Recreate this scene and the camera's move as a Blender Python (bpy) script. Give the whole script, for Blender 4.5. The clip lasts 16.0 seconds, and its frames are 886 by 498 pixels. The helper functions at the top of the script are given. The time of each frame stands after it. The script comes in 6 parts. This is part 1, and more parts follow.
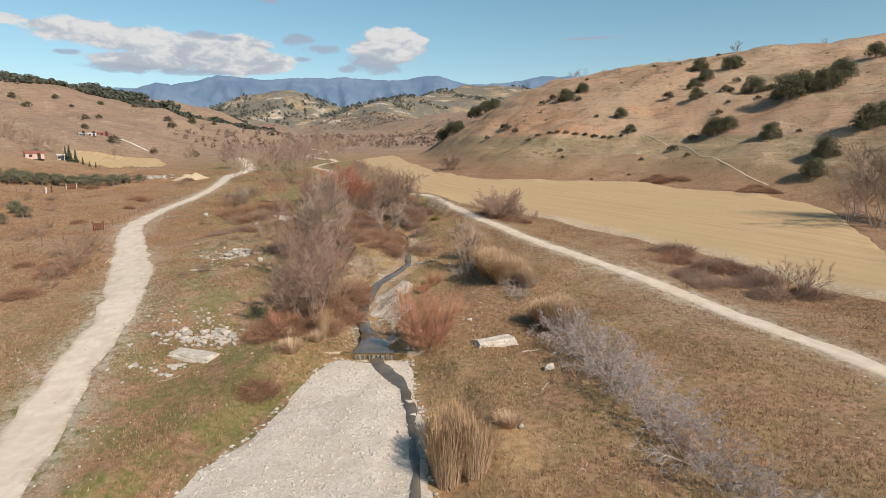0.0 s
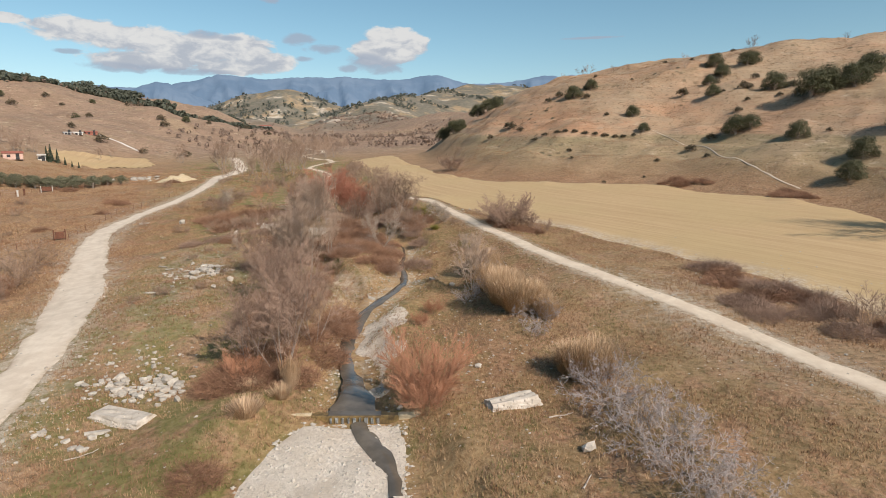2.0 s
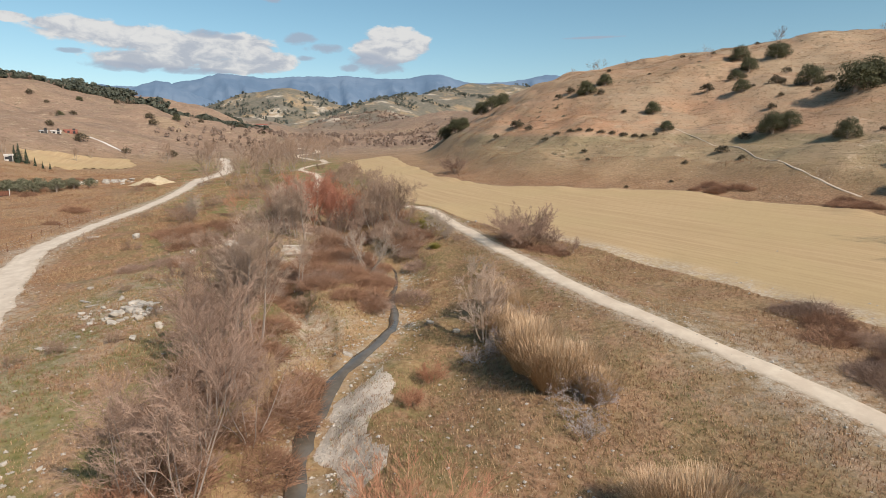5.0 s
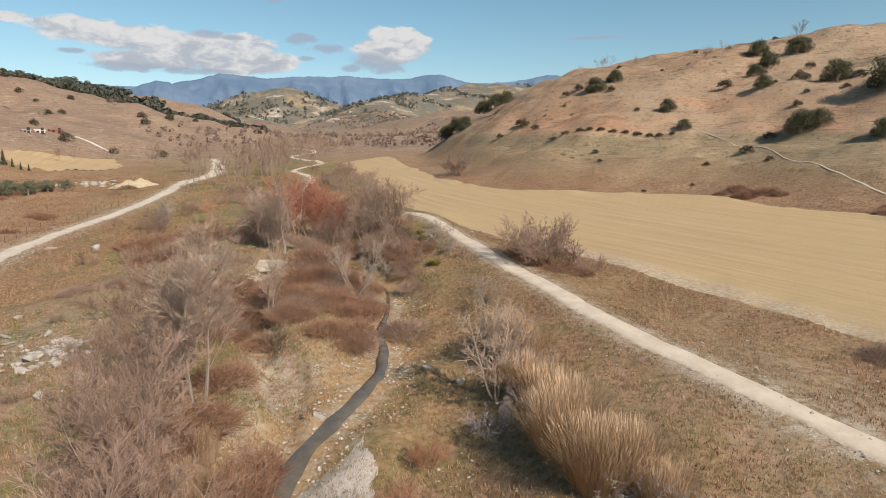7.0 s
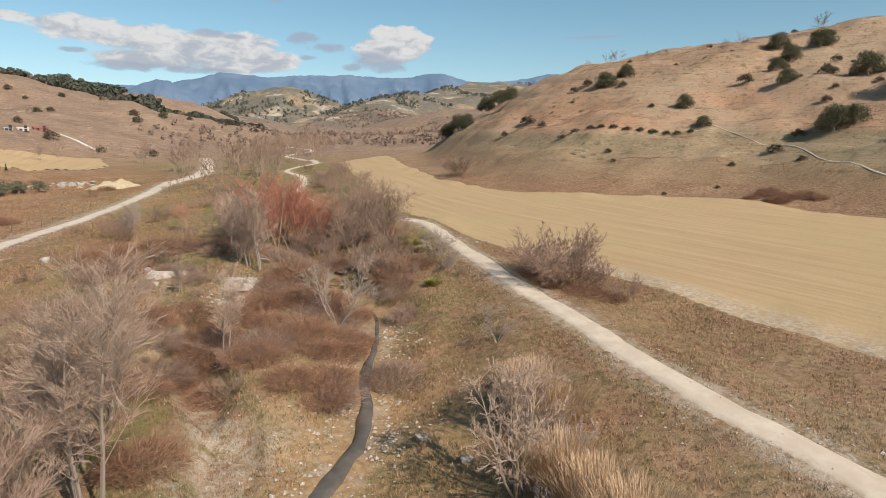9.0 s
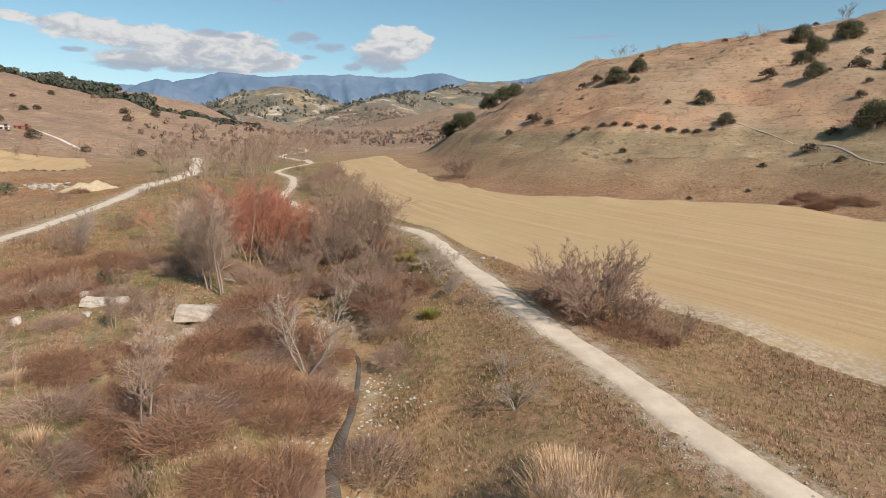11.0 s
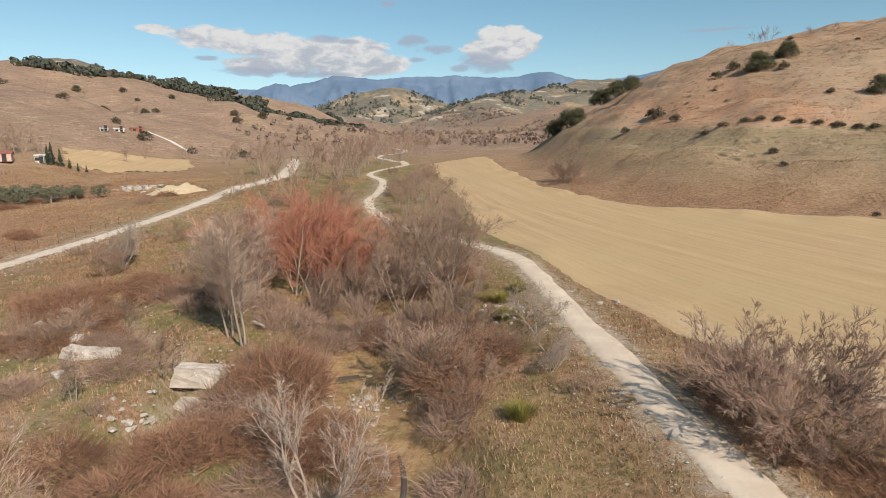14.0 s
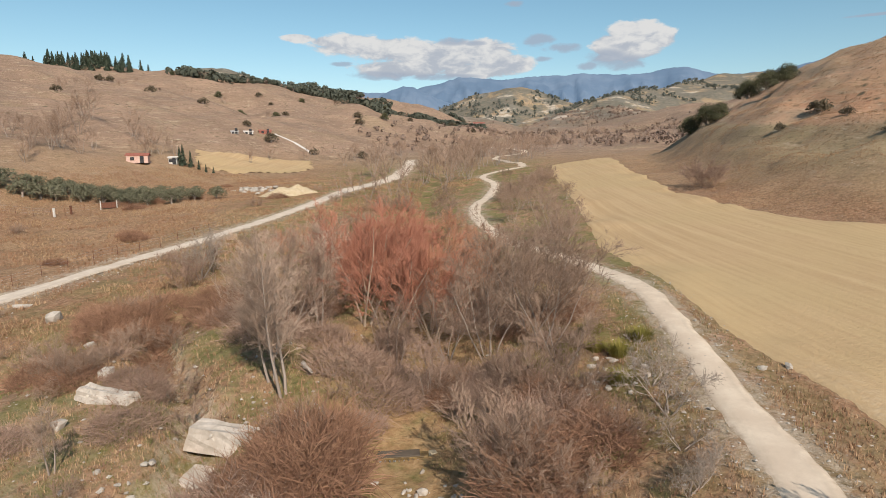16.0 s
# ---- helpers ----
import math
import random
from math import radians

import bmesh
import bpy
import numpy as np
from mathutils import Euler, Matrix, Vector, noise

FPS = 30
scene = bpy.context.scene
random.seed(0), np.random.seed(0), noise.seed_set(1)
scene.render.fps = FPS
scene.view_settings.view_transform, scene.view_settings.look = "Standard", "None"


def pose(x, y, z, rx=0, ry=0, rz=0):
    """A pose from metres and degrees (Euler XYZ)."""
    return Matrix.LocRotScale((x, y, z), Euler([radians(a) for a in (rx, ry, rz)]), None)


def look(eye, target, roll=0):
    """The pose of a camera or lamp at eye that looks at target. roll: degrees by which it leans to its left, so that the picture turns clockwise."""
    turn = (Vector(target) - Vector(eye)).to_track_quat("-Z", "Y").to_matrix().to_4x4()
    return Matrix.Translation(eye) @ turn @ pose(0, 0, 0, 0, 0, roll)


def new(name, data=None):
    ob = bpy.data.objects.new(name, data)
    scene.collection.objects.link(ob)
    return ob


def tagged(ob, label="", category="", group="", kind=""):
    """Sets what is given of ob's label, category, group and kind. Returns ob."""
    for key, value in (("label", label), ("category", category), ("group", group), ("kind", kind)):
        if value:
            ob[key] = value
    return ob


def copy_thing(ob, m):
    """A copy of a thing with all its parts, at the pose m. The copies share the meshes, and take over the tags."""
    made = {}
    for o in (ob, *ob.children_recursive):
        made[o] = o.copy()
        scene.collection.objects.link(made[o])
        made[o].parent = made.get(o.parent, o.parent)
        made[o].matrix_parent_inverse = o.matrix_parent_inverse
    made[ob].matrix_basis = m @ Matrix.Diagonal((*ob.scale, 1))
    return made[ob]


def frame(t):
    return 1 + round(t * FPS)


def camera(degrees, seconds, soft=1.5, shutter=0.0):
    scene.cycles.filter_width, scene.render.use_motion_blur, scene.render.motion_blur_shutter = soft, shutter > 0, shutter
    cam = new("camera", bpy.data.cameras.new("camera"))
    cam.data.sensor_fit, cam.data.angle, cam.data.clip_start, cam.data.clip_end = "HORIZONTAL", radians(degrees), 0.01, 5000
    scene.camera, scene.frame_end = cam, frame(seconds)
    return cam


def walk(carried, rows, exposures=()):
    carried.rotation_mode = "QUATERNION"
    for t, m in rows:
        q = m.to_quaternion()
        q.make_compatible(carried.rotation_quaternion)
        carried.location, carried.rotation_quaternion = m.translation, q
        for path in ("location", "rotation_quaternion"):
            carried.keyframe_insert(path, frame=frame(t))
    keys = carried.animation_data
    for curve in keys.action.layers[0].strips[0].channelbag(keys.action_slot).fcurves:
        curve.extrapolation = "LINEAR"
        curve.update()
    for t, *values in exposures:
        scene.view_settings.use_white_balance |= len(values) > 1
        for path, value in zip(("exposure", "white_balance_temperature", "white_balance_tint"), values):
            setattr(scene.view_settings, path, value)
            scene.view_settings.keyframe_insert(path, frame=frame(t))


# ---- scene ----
cam = camera(73.1, 16.0, soft=0.8)
METRES, EYE, TILT, LEAN, TURN = 78.53, 15.0, 3.0, -2.0, 0.0
ROWS = [
    (0.0, 0.0, 0.0, 0.0, -0.47, -12.55, 2.13),
    (0.5, -0.0, 0.0328, -0.0013, -0.45, -12.57, 2.13),
    (1.0, -0.0, 0.0655, -0.0027, -0.43, -12.58, 2.13),
    (1.5, 0.0001, 0.0982, -0.0042, -0.42, -12.59, 2.12),
    (2.0, 0.0, 0.1311, -0.0058, -0.39, -12.58, 2.11),
    (2.5, 0.0, 0.1639, -0.0069, -0.36, -12.59, 2.1),
    (3.0, 0.0001, 0.1968, -0.0083, -0.33, -12.6, 2.09),
    (3.5, 0.0, 0.2295, -0.0094, -0.31, -12.61, 2.07),
    (4.0, 0.0001, 0.2616, -0.0106, -0.29, -12.63, 2.05),
    (6.5, 0.0013, 0.4203, -0.0184, -0.19, -12.59, 2.0),
    (7.0, 0.0014, 0.4511, -0.0201, -0.16, -12.59, 2.0),
    (7.5, 0.0016, 0.4809, -0.0218, -0.14, -12.66, 2.0),
    (8.0, 0.0017, 0.5112, -0.0237, -0.11, -12.65, 1.99),
    (8.5, 0.0018, 0.5416, -0.0258, -0.09, -12.65, 1.97),
    (9.0, 0.002, 0.5724, -0.0278, -0.05, -12.66, 1.97),
    (11.5, 0.0029, 0.7297, -0.0376, 0.03, -12.67, 1.93),
    (12.0, 0.0034, 0.7609, -0.0391, 0.05, -12.67, 1.94),
    (12.5, 0.0038, 0.7923, -0.0405, 0.07, -12.67, 1.94),
    (13.0, 0.0037, 0.8231, -0.0418, 0.97, -12.64, 1.99),
    (13.5, 0.0032, 0.8516, -0.0432, 4.18, -12.5, 2.25),
    (14.0, 0.0027, 0.8818, -0.0445, 9.84, -12.27, 2.61),
    (14.5, 0.0031, 0.9111, -0.0457, 10.52, -12.24, 2.66),
    (15.0, 0.0022, 0.9399, -0.0472, 10.52, -12.24, 2.65),
    (15.5, -0.0012, 0.9686, -0.0484, 13.63, -12.04, 2.84),
    (16.0, -0.0034, 0.9984, -0.0497, 21.43, -11.63, 3.36),
]
walk(cam, [(t, pose(0, 0, EYE, TILT, LEAN, TURN) @ pose(METRES * x, METRES * y, METRES * z, 90 + pitch, roll, yaw)) for t, x, y, z, yaw, pitch, roll in ROWS])

# ---- light ----
SUN_DIR = Vector((0.67, -0.74, 0.79)).normalized()  # towards the sun
world = bpy.data.worlds.new("sky")
scene.world = world
world.use_nodes = True
wt = world.node_tree
wt.nodes.clear()


def wn(kind, **kw):
    n = wt.nodes.new(kind)
    for k, v in kw.items():
        n.inputs[k].default_value = v
    return n


def wmath(op, a, b=None, clamp=False):
    n = wt.nodes.new("ShaderNodeMath")
    n.operation, n.use_clamp = op, clamp
    for i, v in enumerate((a, b)):
        if v is None:
            continue
        if isinstance(v, (int, float)):
            n.inputs[i].default_value = v
        else:
            wt.links.new(v, n.inputs[i])
    return n.outputs[0]


def wramp(v, lo, hi):
    n = wt.nodes.new("ShaderNodeMapRange")
    n.interpolation_type = "SMOOTHSTEP"
    wt.links.new(v, n.inputs["Value"])
    n.inputs["From Min"].default_value, n.inputs["From Max"].default_value = lo, hi
    return n.outputs["Result"]


def wmix(f, a, b):
    n = wt.nodes.new("ShaderNodeMix")
    n.data_type = "RGBA"
    for sock, v in ((n.inputs["Factor"], f), (n.inputs[6], a), (n.inputs[7], b)):
        if isinstance(v, (tuple, float, int)):
            sock.default_value = v
        else:
            wt.links.new(v, sock)
    return n.outputs[2]


sky = wt.nodes.new("ShaderNodeTexSky")
sky.sky_type = "NISHITA"
sky.sun_disc = False
sky.sun_elevation = math.asin(SUN_DIR.z)
sky.sun_rotation = math.atan2(SUN_DIR.x, SUN_DIR.y)
sky.altitude, sky.air_density, sky.dust_density, sky.ozone_density = 600, 1.0, 0.6, 1.5

# clouds: heaps of cumulus over the mountains, in azimuth and elevation
co = wt.nodes.new("ShaderNodeTexCoord")
sep = wt.nodes.new("ShaderNodeSeparateXYZ")
wt.links.new(co.outputs["Generated"], sep.inputs[0])
az = wmath("MULTIPLY", wmath("ARCTAN2", sep.outputs[0], sep.outputs[1]), 57.2958)
el = wmath("MULTIPLY", wmath("ARCSINE", sep.outputs[2]), 57.2958)
flat = wt.nodes.new("ShaderNodeCombineXYZ")
wt.links.new(wmath("MULTIPLY", az, 0.5), flat.inputs[0])
wt.links.new(el, flat.inputs[1])
puff = wn("ShaderNodeTexNoise", Scale=0.95, Detail=9.0, Roughness=0.6, Distortion=0.3)
wt.links.new(flat.outputs[0], puff.inputs["Vector"])
billow = wmath("SUBTRACT", puff.outputs["Fac"], 0.5)


def cloud(caz, cel, waz, wel):
    """One heap: 1 in its middle, 0 at its rim."""
    u = wmath("DIVIDE", wmath("SUBTRACT", az, caz), waz)
    v = wmath("DIVIDE", wmath("SUBTRACT", el, cel), wel)
    return wmath("SUBTRACT", 1.0, wmath("ADD", wmath("MULTIPLY", u, u), wmath("MULTIPLY", v, v)))


WHITE_HEAPS = [(-4.8, 8.7, 3.0, 1.3), (-29.8, 9.25, 4.26, 1.1), (-26.0, 8.85, 4.48, 1.3), (-21.8, 8.25, 4.93, 1.62), (-17.8, 8.75, 3.36, 1.23), (-15.8, 7.55, 2.91, 0.98), (-24.5, 7.25, 5.6, 0.91), (-18.5, 7.05, 4.93, 0.78), (-34.6, 9.7, 1.68, 0.42), (-32.0, 9.5, 1.79, 0.52), (-4.6, 9.75, 2.91, 1.23), (-2.4, 9.25, 1.79, 1.04), (-6.4, 8.75, 2.02, 1.43), (-4.5, 8.45, 2.91, 1.17)]
GREY_HEAPS = [(-6.8, 7.9, 2.2, 0.8), (-20.6, 9.55, 1.9, 0.42), (-18.6, 9.4, 1.2, 0.3), (-12.8, 9.5, 1.7, 0.6), (-10.8, 8.8, 1.8, 0.5), (-5.6, 7.4, 3.0, 0.75), (-8.3, 7.2, 1.2, 0.4), (-12.2, 7.9, 0.9, 0.28), (-30.9, 7.6, 1.2, 0.25), (-26.6, 6.6, 3.6, 0.5),
              (-22.0, 6.5, 4.0, 0.35), (-15.0, 12.6, 1.0, 0.3), (13.5, 9.6, 3.2, 0.14)]


def heaps(rows):
    total = None
    for row in rows:
        c = cloud(*row)
        total = c if total is None else wmath("MAXIMUM", total, c)
    return total


def cover(rows, soft, gain):
    return wramp(wmath("ADD", heaps(rows), wmath("MULTIPLY", billow, gain)), 0.0, soft)


white = cover(WHITE_HEAPS, 0.5, 2.3)
grey = cover(GREY_HEAPS, 0.9, 2.6)
shade = wmix(wramp(wmath("ADD", puff.outputs["Fac"], wmath("MULTIPLY", wmath("SUBTRACT", el, 8.5), 0.05)), 0.36, 0.62), (3.5, 3.7, 4.15, 1), (5.7, 5.6, 5.5, 1))
tone = wt.nodes.new("ShaderNodeHueSaturation")
tone.inputs["Hue"].default_value, tone.inputs["Saturation"].default_value, tone.inputs["Value"].default_value = 0.478, 1.06, 0.85
wt.links.new(sky.outputs[0], tone.inputs["Color"])
tint = tone.outputs[0]
skycol = wmix(wmath("MULTIPLY", white, 0.95), tint, shade)
skycol = wmix(wmath("MULTIPLY", grey, 0.78), skycol, (2.75, 3.2, 3.95, 1))
bg = wt.nodes.new("ShaderNodeBackground")
bg.inputs["Strength"].default_value = 0.112
wt.links.new(skycol, bg.inputs["Color"])
wout = wt.nodes.new("ShaderNodeOutputWorld")
wt.links.new(bg.outputs[0], wout.inputs[0])

sun = new("sun", bpy.data.lights.new("sun", "SUN"))
sun.data.energy, sun.data.angle, sun.data.color = 4.55, radians(0.53), (1.0, 0.875, 0.755)
sun.matrix_world = look(SUN_DIR * 100, (0, 0, 0))
scene.view_settings.exposure = 0.23

# ---- materials ----
class Mat:
    """A small builder of node materials."""

    def __init__(self, name):
        self.m = bpy.data.materials.new(name)
        self.m.use_nodes = True
        self.t = self.m.node_tree
        self.bsdf = self.t.nodes["Principled BSDF"]
        self.bsdf.inputs["Specular IOR Level"].default_value = 0.25
        self.geo = self.t.nodes.new("ShaderNodeNewGeometry")
        self.obj = self.t.nodes.new("ShaderNodeTexCoord")
        self.info = self.t.nodes.new("ShaderNodeObjectInfo")

    def put(self, sock, v):
        if isinstance(v, (int, float)):
            sock.default_value = v
        elif isinstance(v, tuple):
            sock.default_value = (*v, 1)[:4] if len(sock.default_value) == 4 else v[:3]
        else:
            self.t.links.new(v, sock)

    def noise(self, scale, detail=4.0, rough=0.55, vec=None, stretch=None, distort=0.0):
        n = self.t.nodes.new("ShaderNodeTexNoise")
        n.inputs["Scale"].default_value, n.inputs["Detail"].default_value, n.inputs["Roughness"].default_value = scale, detail, rough
        n.inputs["Distortion"].default_value = distort
        v = vec or self.geo.outputs["Position"]
        if stretch:
            mp = self.t.nodes.new("ShaderNodeMapping")
            self.t.links.new(v, mp.inputs["Vector"])
            mp.inputs["Scale"].default_value = stretch[:3]
            if len(stretch) > 3:
                mp.inputs["Rotation"].default_value = (0, 0, radians(stretch[3]))
            v = mp.outputs[0]
        self.t.links.new(v, n.inputs["Vector"])
        return n.outputs["Fac"]

    def voronoi(self, scale, out="Distance", feature="F1", stretch=None):
        n = self.t.nodes.new("ShaderNodeTexVoronoi")
        n.feature = feature
        n.inputs["Scale"].default_value = scale
        self.t.links.new(self.geo.outputs["Position"], n.inputs["Vector"])
        return n.outputs[out]

    def ramp(self, v, lo, hi, a=0.0, b=1.0):
        n = self.t.nodes.new("ShaderNodeMapRange")
        n.interpolation_type = "SMOOTHSTEP"
        self.put(n.inputs["Value"], v)
        n.inputs["From Min"].default_value, n.inputs["From Max"].default_value = lo, hi
        n.inputs["To Min"].default_value, n.inputs["To Max"].default_value = a, b
        return n.outputs["Result"]

    def math(self, op, a, b=0.0):
        n = self.t.nodes.new("ShaderNodeMath")
        n.operation = op
        self.put(n.inputs[0], a)
        self.put(n.inputs[1], b)
        return n.outputs[0]

    def mix(self, f, a, b, mode="MIX"):
        n = self.t.nodes.new("ShaderNodeMix")
        n.data_type, n.blend_type = "RGBA", mode
        self.put(n.inputs["Factor"], f)
        self.put(n.inputs[6], a)
        self.put(n.inputs[7], b)
        return n.outputs[2]

    def attr(self, name):
        n = self.t.nodes.new("ShaderNodeAttribute")
        n.attribute_name = name
        return n.outputs["Fac"]

    def bump(self, h, strength=0.5, dist=0.1):
        n = self.t.nodes.new("ShaderNodeBump")
        n.inputs["Strength"].default_value, n.inputs["Distance"].default_value = strength, dist
        self.put(n.inputs["Height"], h)
        self.t.links.new(n.outputs[0], self.bsdf.inputs["Normal"])

    def done(self, col, rough=0.9, metal=0.0):
        self.put(self.bsdf.inputs["Base Color"], col)
        self.put(self.bsdf.inputs["Roughness"], rough)
        self.put(self.bsdf.inputs["Metallic"], metal)
        return self.m


def mat_ground():
    k = Mat("dry_grassland")
    big = k.noise(0.035, 5, 0.6)
    mid = k.noise(0.22, 5, 0.62)
    fine = k.noise(2.6, 5, 0.7)
    grit = k.noise(11.0, 3, 0.7)
    col = k.mix(k.ramp(mid, 0.35, 0.68), (0.285, 0.162, 0.09), (0.355, 0.222, 0.13))
    col = k.mix(k.math("MULTIPLY", k.ramp(big, 0.42, 0.62), 0.6), col, (0.29, 0.145, 0.08))
    col = k.mix(k.math("MULTIPLY", k.ramp(fine, 0.45, 0.7), 0.75), col, (0.43, 0.30, 0.185))
    col = k.mix(k.math("MULTIPLY", k.ramp(fine, 0.5, 0.34), 0.8), col, (0.115, 0.078, 0.043))
    col = k.mix(k.math("MULTIPLY", k.ramp(k.noise(6.5, 4, 0.75), 0.54, 0.68), 0.6), col, (0.50, 0.37, 0.245))
    col = k.mix(k.math("MULTIPLY", k.ramp(k.noise(5.2, 4, 0.75), 0.55, 0.68), 0.7), col, (0.10, 0.07, 0.04))
    col = k.mix(k.math("MULTIPLY", k.ramp(k.noise(0.75, 6, 0.75), 0.5, 0.66), 0.6), col, (0.165, 0.105, 0.062))
    green = k.math("MULTIPLY", k.attr("green"), k.ramp(k.noise(0.42, 5, 0.7, stretch=(1, 0.8, 1)), 0.39, 0.56))
    col = k.mix(k.math("MULTIPLY", green, 0.8), col, k.mix(k.ramp(fine, 0.35, 0.7), (0.12, 0.13, 0.036), (0.215, 0.195, 0.072)))
    hill = k.attr("hill")
    olive = k.mix(k.ramp(k.noise(0.07, 6, 0.65), 0.36, 0.64), (0.33, 0.24, 0.148), (0.275, 0.222, 0.128))
    tan = k.mix(k.ramp(k.noise(0.05, 6, 0.65, stretch=(1, 0.6, 2.2, 25)), 0.36, 0.64), (0.41, 0.26, 0.165), (0.38, 0.28, 0.185))
    russet = k.math("MULTIPLY", k.attr("russet"), k.ramp(k.noise(0.045, 6, 0.7), 0.36, 0.6))
    tan = k.mix(k.math("MULTIPLY", russet, 0.8), tan, (0.46, 0.245, 0.14))
    hillcol = k.mix(k.ramp(k.math("ADD", k.attr("upper"), k.math("MULTIPLY", k.math("SUBTRACT", k.noise(0.08, 5, 0.7), 0.5), 0.9)), 0.35, 0.65), olive, tan)
    west = k.mix(k.ramp(k.noise(0.05, 6, 0.7), 0.36, 0.64), (0.235, 0.158, 0.112), (0.32, 0.215, 0.15))
    hillcol = k.mix(k.attr("west"), hillcol, west)
    hillcol = k.mix(k.math("MULTIPLY", k.ramp(k.noise(0.035, 5, 0.7, stretch=(1, 1, 3)), 0.52, 0.66), 0.45), hillcol, (0.29, 0.225, 0.135))
    ledge = k.ramp(k.noise(1.0, 6, 0.72, stretch=(0.13, 0.13, 1.5)), 0.54, 0.66)
    hillcol = k.mix(k.math("MULTIPLY", ledge, 0.55), hillcol, (0.44, 0.335, 0.225))
    gap = k.ramp(k.noise(1.0, 6, 0.72, stretch=(0.16, 0.16, 1.9, 40)), 0.46, 0.34)
    hillcol = k.mix(k.math("MULTIPLY", gap, 0.6), hillcol, (0.155, 0.115, 0.068))
    hillcol = k.mix(k.math("MULTIPLY", k.ramp(k.noise(0.3, 7, 0.8, stretch=(1, 0.5, 2.5, 30)), 0.56, 0.66), 0.75), hillcol, (0.50, 0.40, 0.29))
    hillcol = k.mix(k.math("MULTIPLY", k.ramp(k.noise(1.1, 6, 0.8), 0.52, 0.64), 0.8), hillcol, (0.13, 0.098, 0.055))
    hillcol = k.mix(k.math("MULTIPLY", k.ramp(k.noise(1.7, 5, 0.8), 0.55, 0.66), 0.6), hillcol, (0.47, 0.35, 0.225))
    hillcol = k.mix(k.math("MULTIPLY", k.ramp(k.voronoi(0.32), 0.32, 0.12), k.ramp(k.noise(0.05, 5, 0.7), 0.48, 0.62)), hillcol, (0.115, 0.095, 0.06))
    hillcol = k.mix(k.math("MULTIPLY", k.attr("hazed_far"), k.ramp(k.noise(0.012, 6, 0.7), 0.54, 0.62)), hillcol, (0.54, 0.47, 0.38))
    col = k.mix(hill, col, hillcol)
    bare = k.math("MULTIPLY", k.attr("bare"), k.ramp(k.noise(1.1, 6, 0.75), 0.38, 0.58))
    col = k.mix(bare, col, k.mix(k.ramp(grit, 0.35, 0.7), (0.36, 0.285, 0.2), (0.55, 0.48, 0.39)))
    bank = k.math("MULTIPLY", k.attr("bank"), k.ramp(k.noise(0.5, 5, 0.7), 0.3, 0.6))
    col = k.mix(bank, col, k.mix(k.ramp(fine, 0.35, 0.65), (0.30, 0.185, 0.09), (0.42, 0.285, 0.15)))
    # far woods and scrub, greyed in the base colour to suggest haze
    hazed_far = k.math("MULTIPLY", k.attr("hazed_far"), k.ramp(k.noise(0.02, 6, 0.7), 0.4, 0.52))
    col = k.mix(hazed_far, col, k.mix(k.ramp(k.noise(0.12, 5, 0.7), 0.35, 0.65), (0.10, 0.105, 0.085), (0.185, 0.165, 0.13)))
    pebble = k.math("MULTIPLY", k.ramp(k.voronoi(1.7), 0.16, 0.08), k.ramp(k.noise(0.16, 4, 0.65), 0.5, 0.62))
    col = k.mix(k.math("MULTIPLY", pebble, k.math("SUBTRACT", 1.0, k.attr("far"))), col, (0.55, 0.49, 0.42))
    k.bump(k.math("ADD", fine, k.math("MULTIPLY", grit, 0.5)), 0.8, 0.14)
    return k.done(col, 0.95)


def mat_road(name, a, b):
    k = Mat(name)
    fine = k.noise(5.0, 6, 0.7)
    col = k.mix(k.ramp(k.noise(0.7, 5, 0.65), 0.35, 0.7), a, b)
    col = k.mix(k.math("MULTIPLY", k.ramp(fine, 0.55, 0.75), 0.5), col, (0.5, 0.42, 0.33))
    edge = k.math("MULTIPLY", k.attr("verge"), k.ramp(k.noise(1.6, 6, 0.75), 0.35, 0.6))
    col = k.mix(edge, col, (0.285, 0.205, 0.13))
    track = k.math("MULTIPLY", k.attr("rut"), k.ramp(k.noise(0.9, 5, 0.7, stretch=(1, 0.4, 1)), 0.4, 0.65))
    col = k.mix(k.math("MULTIPLY", track, 0.35), col, (0.36, 0.29, 0.215))
    k.bump(k.math("ADD", fine, k.noise(22.0, 3, 0.6)), 0.3, 0.04)
    return k.done(col, 0.95)


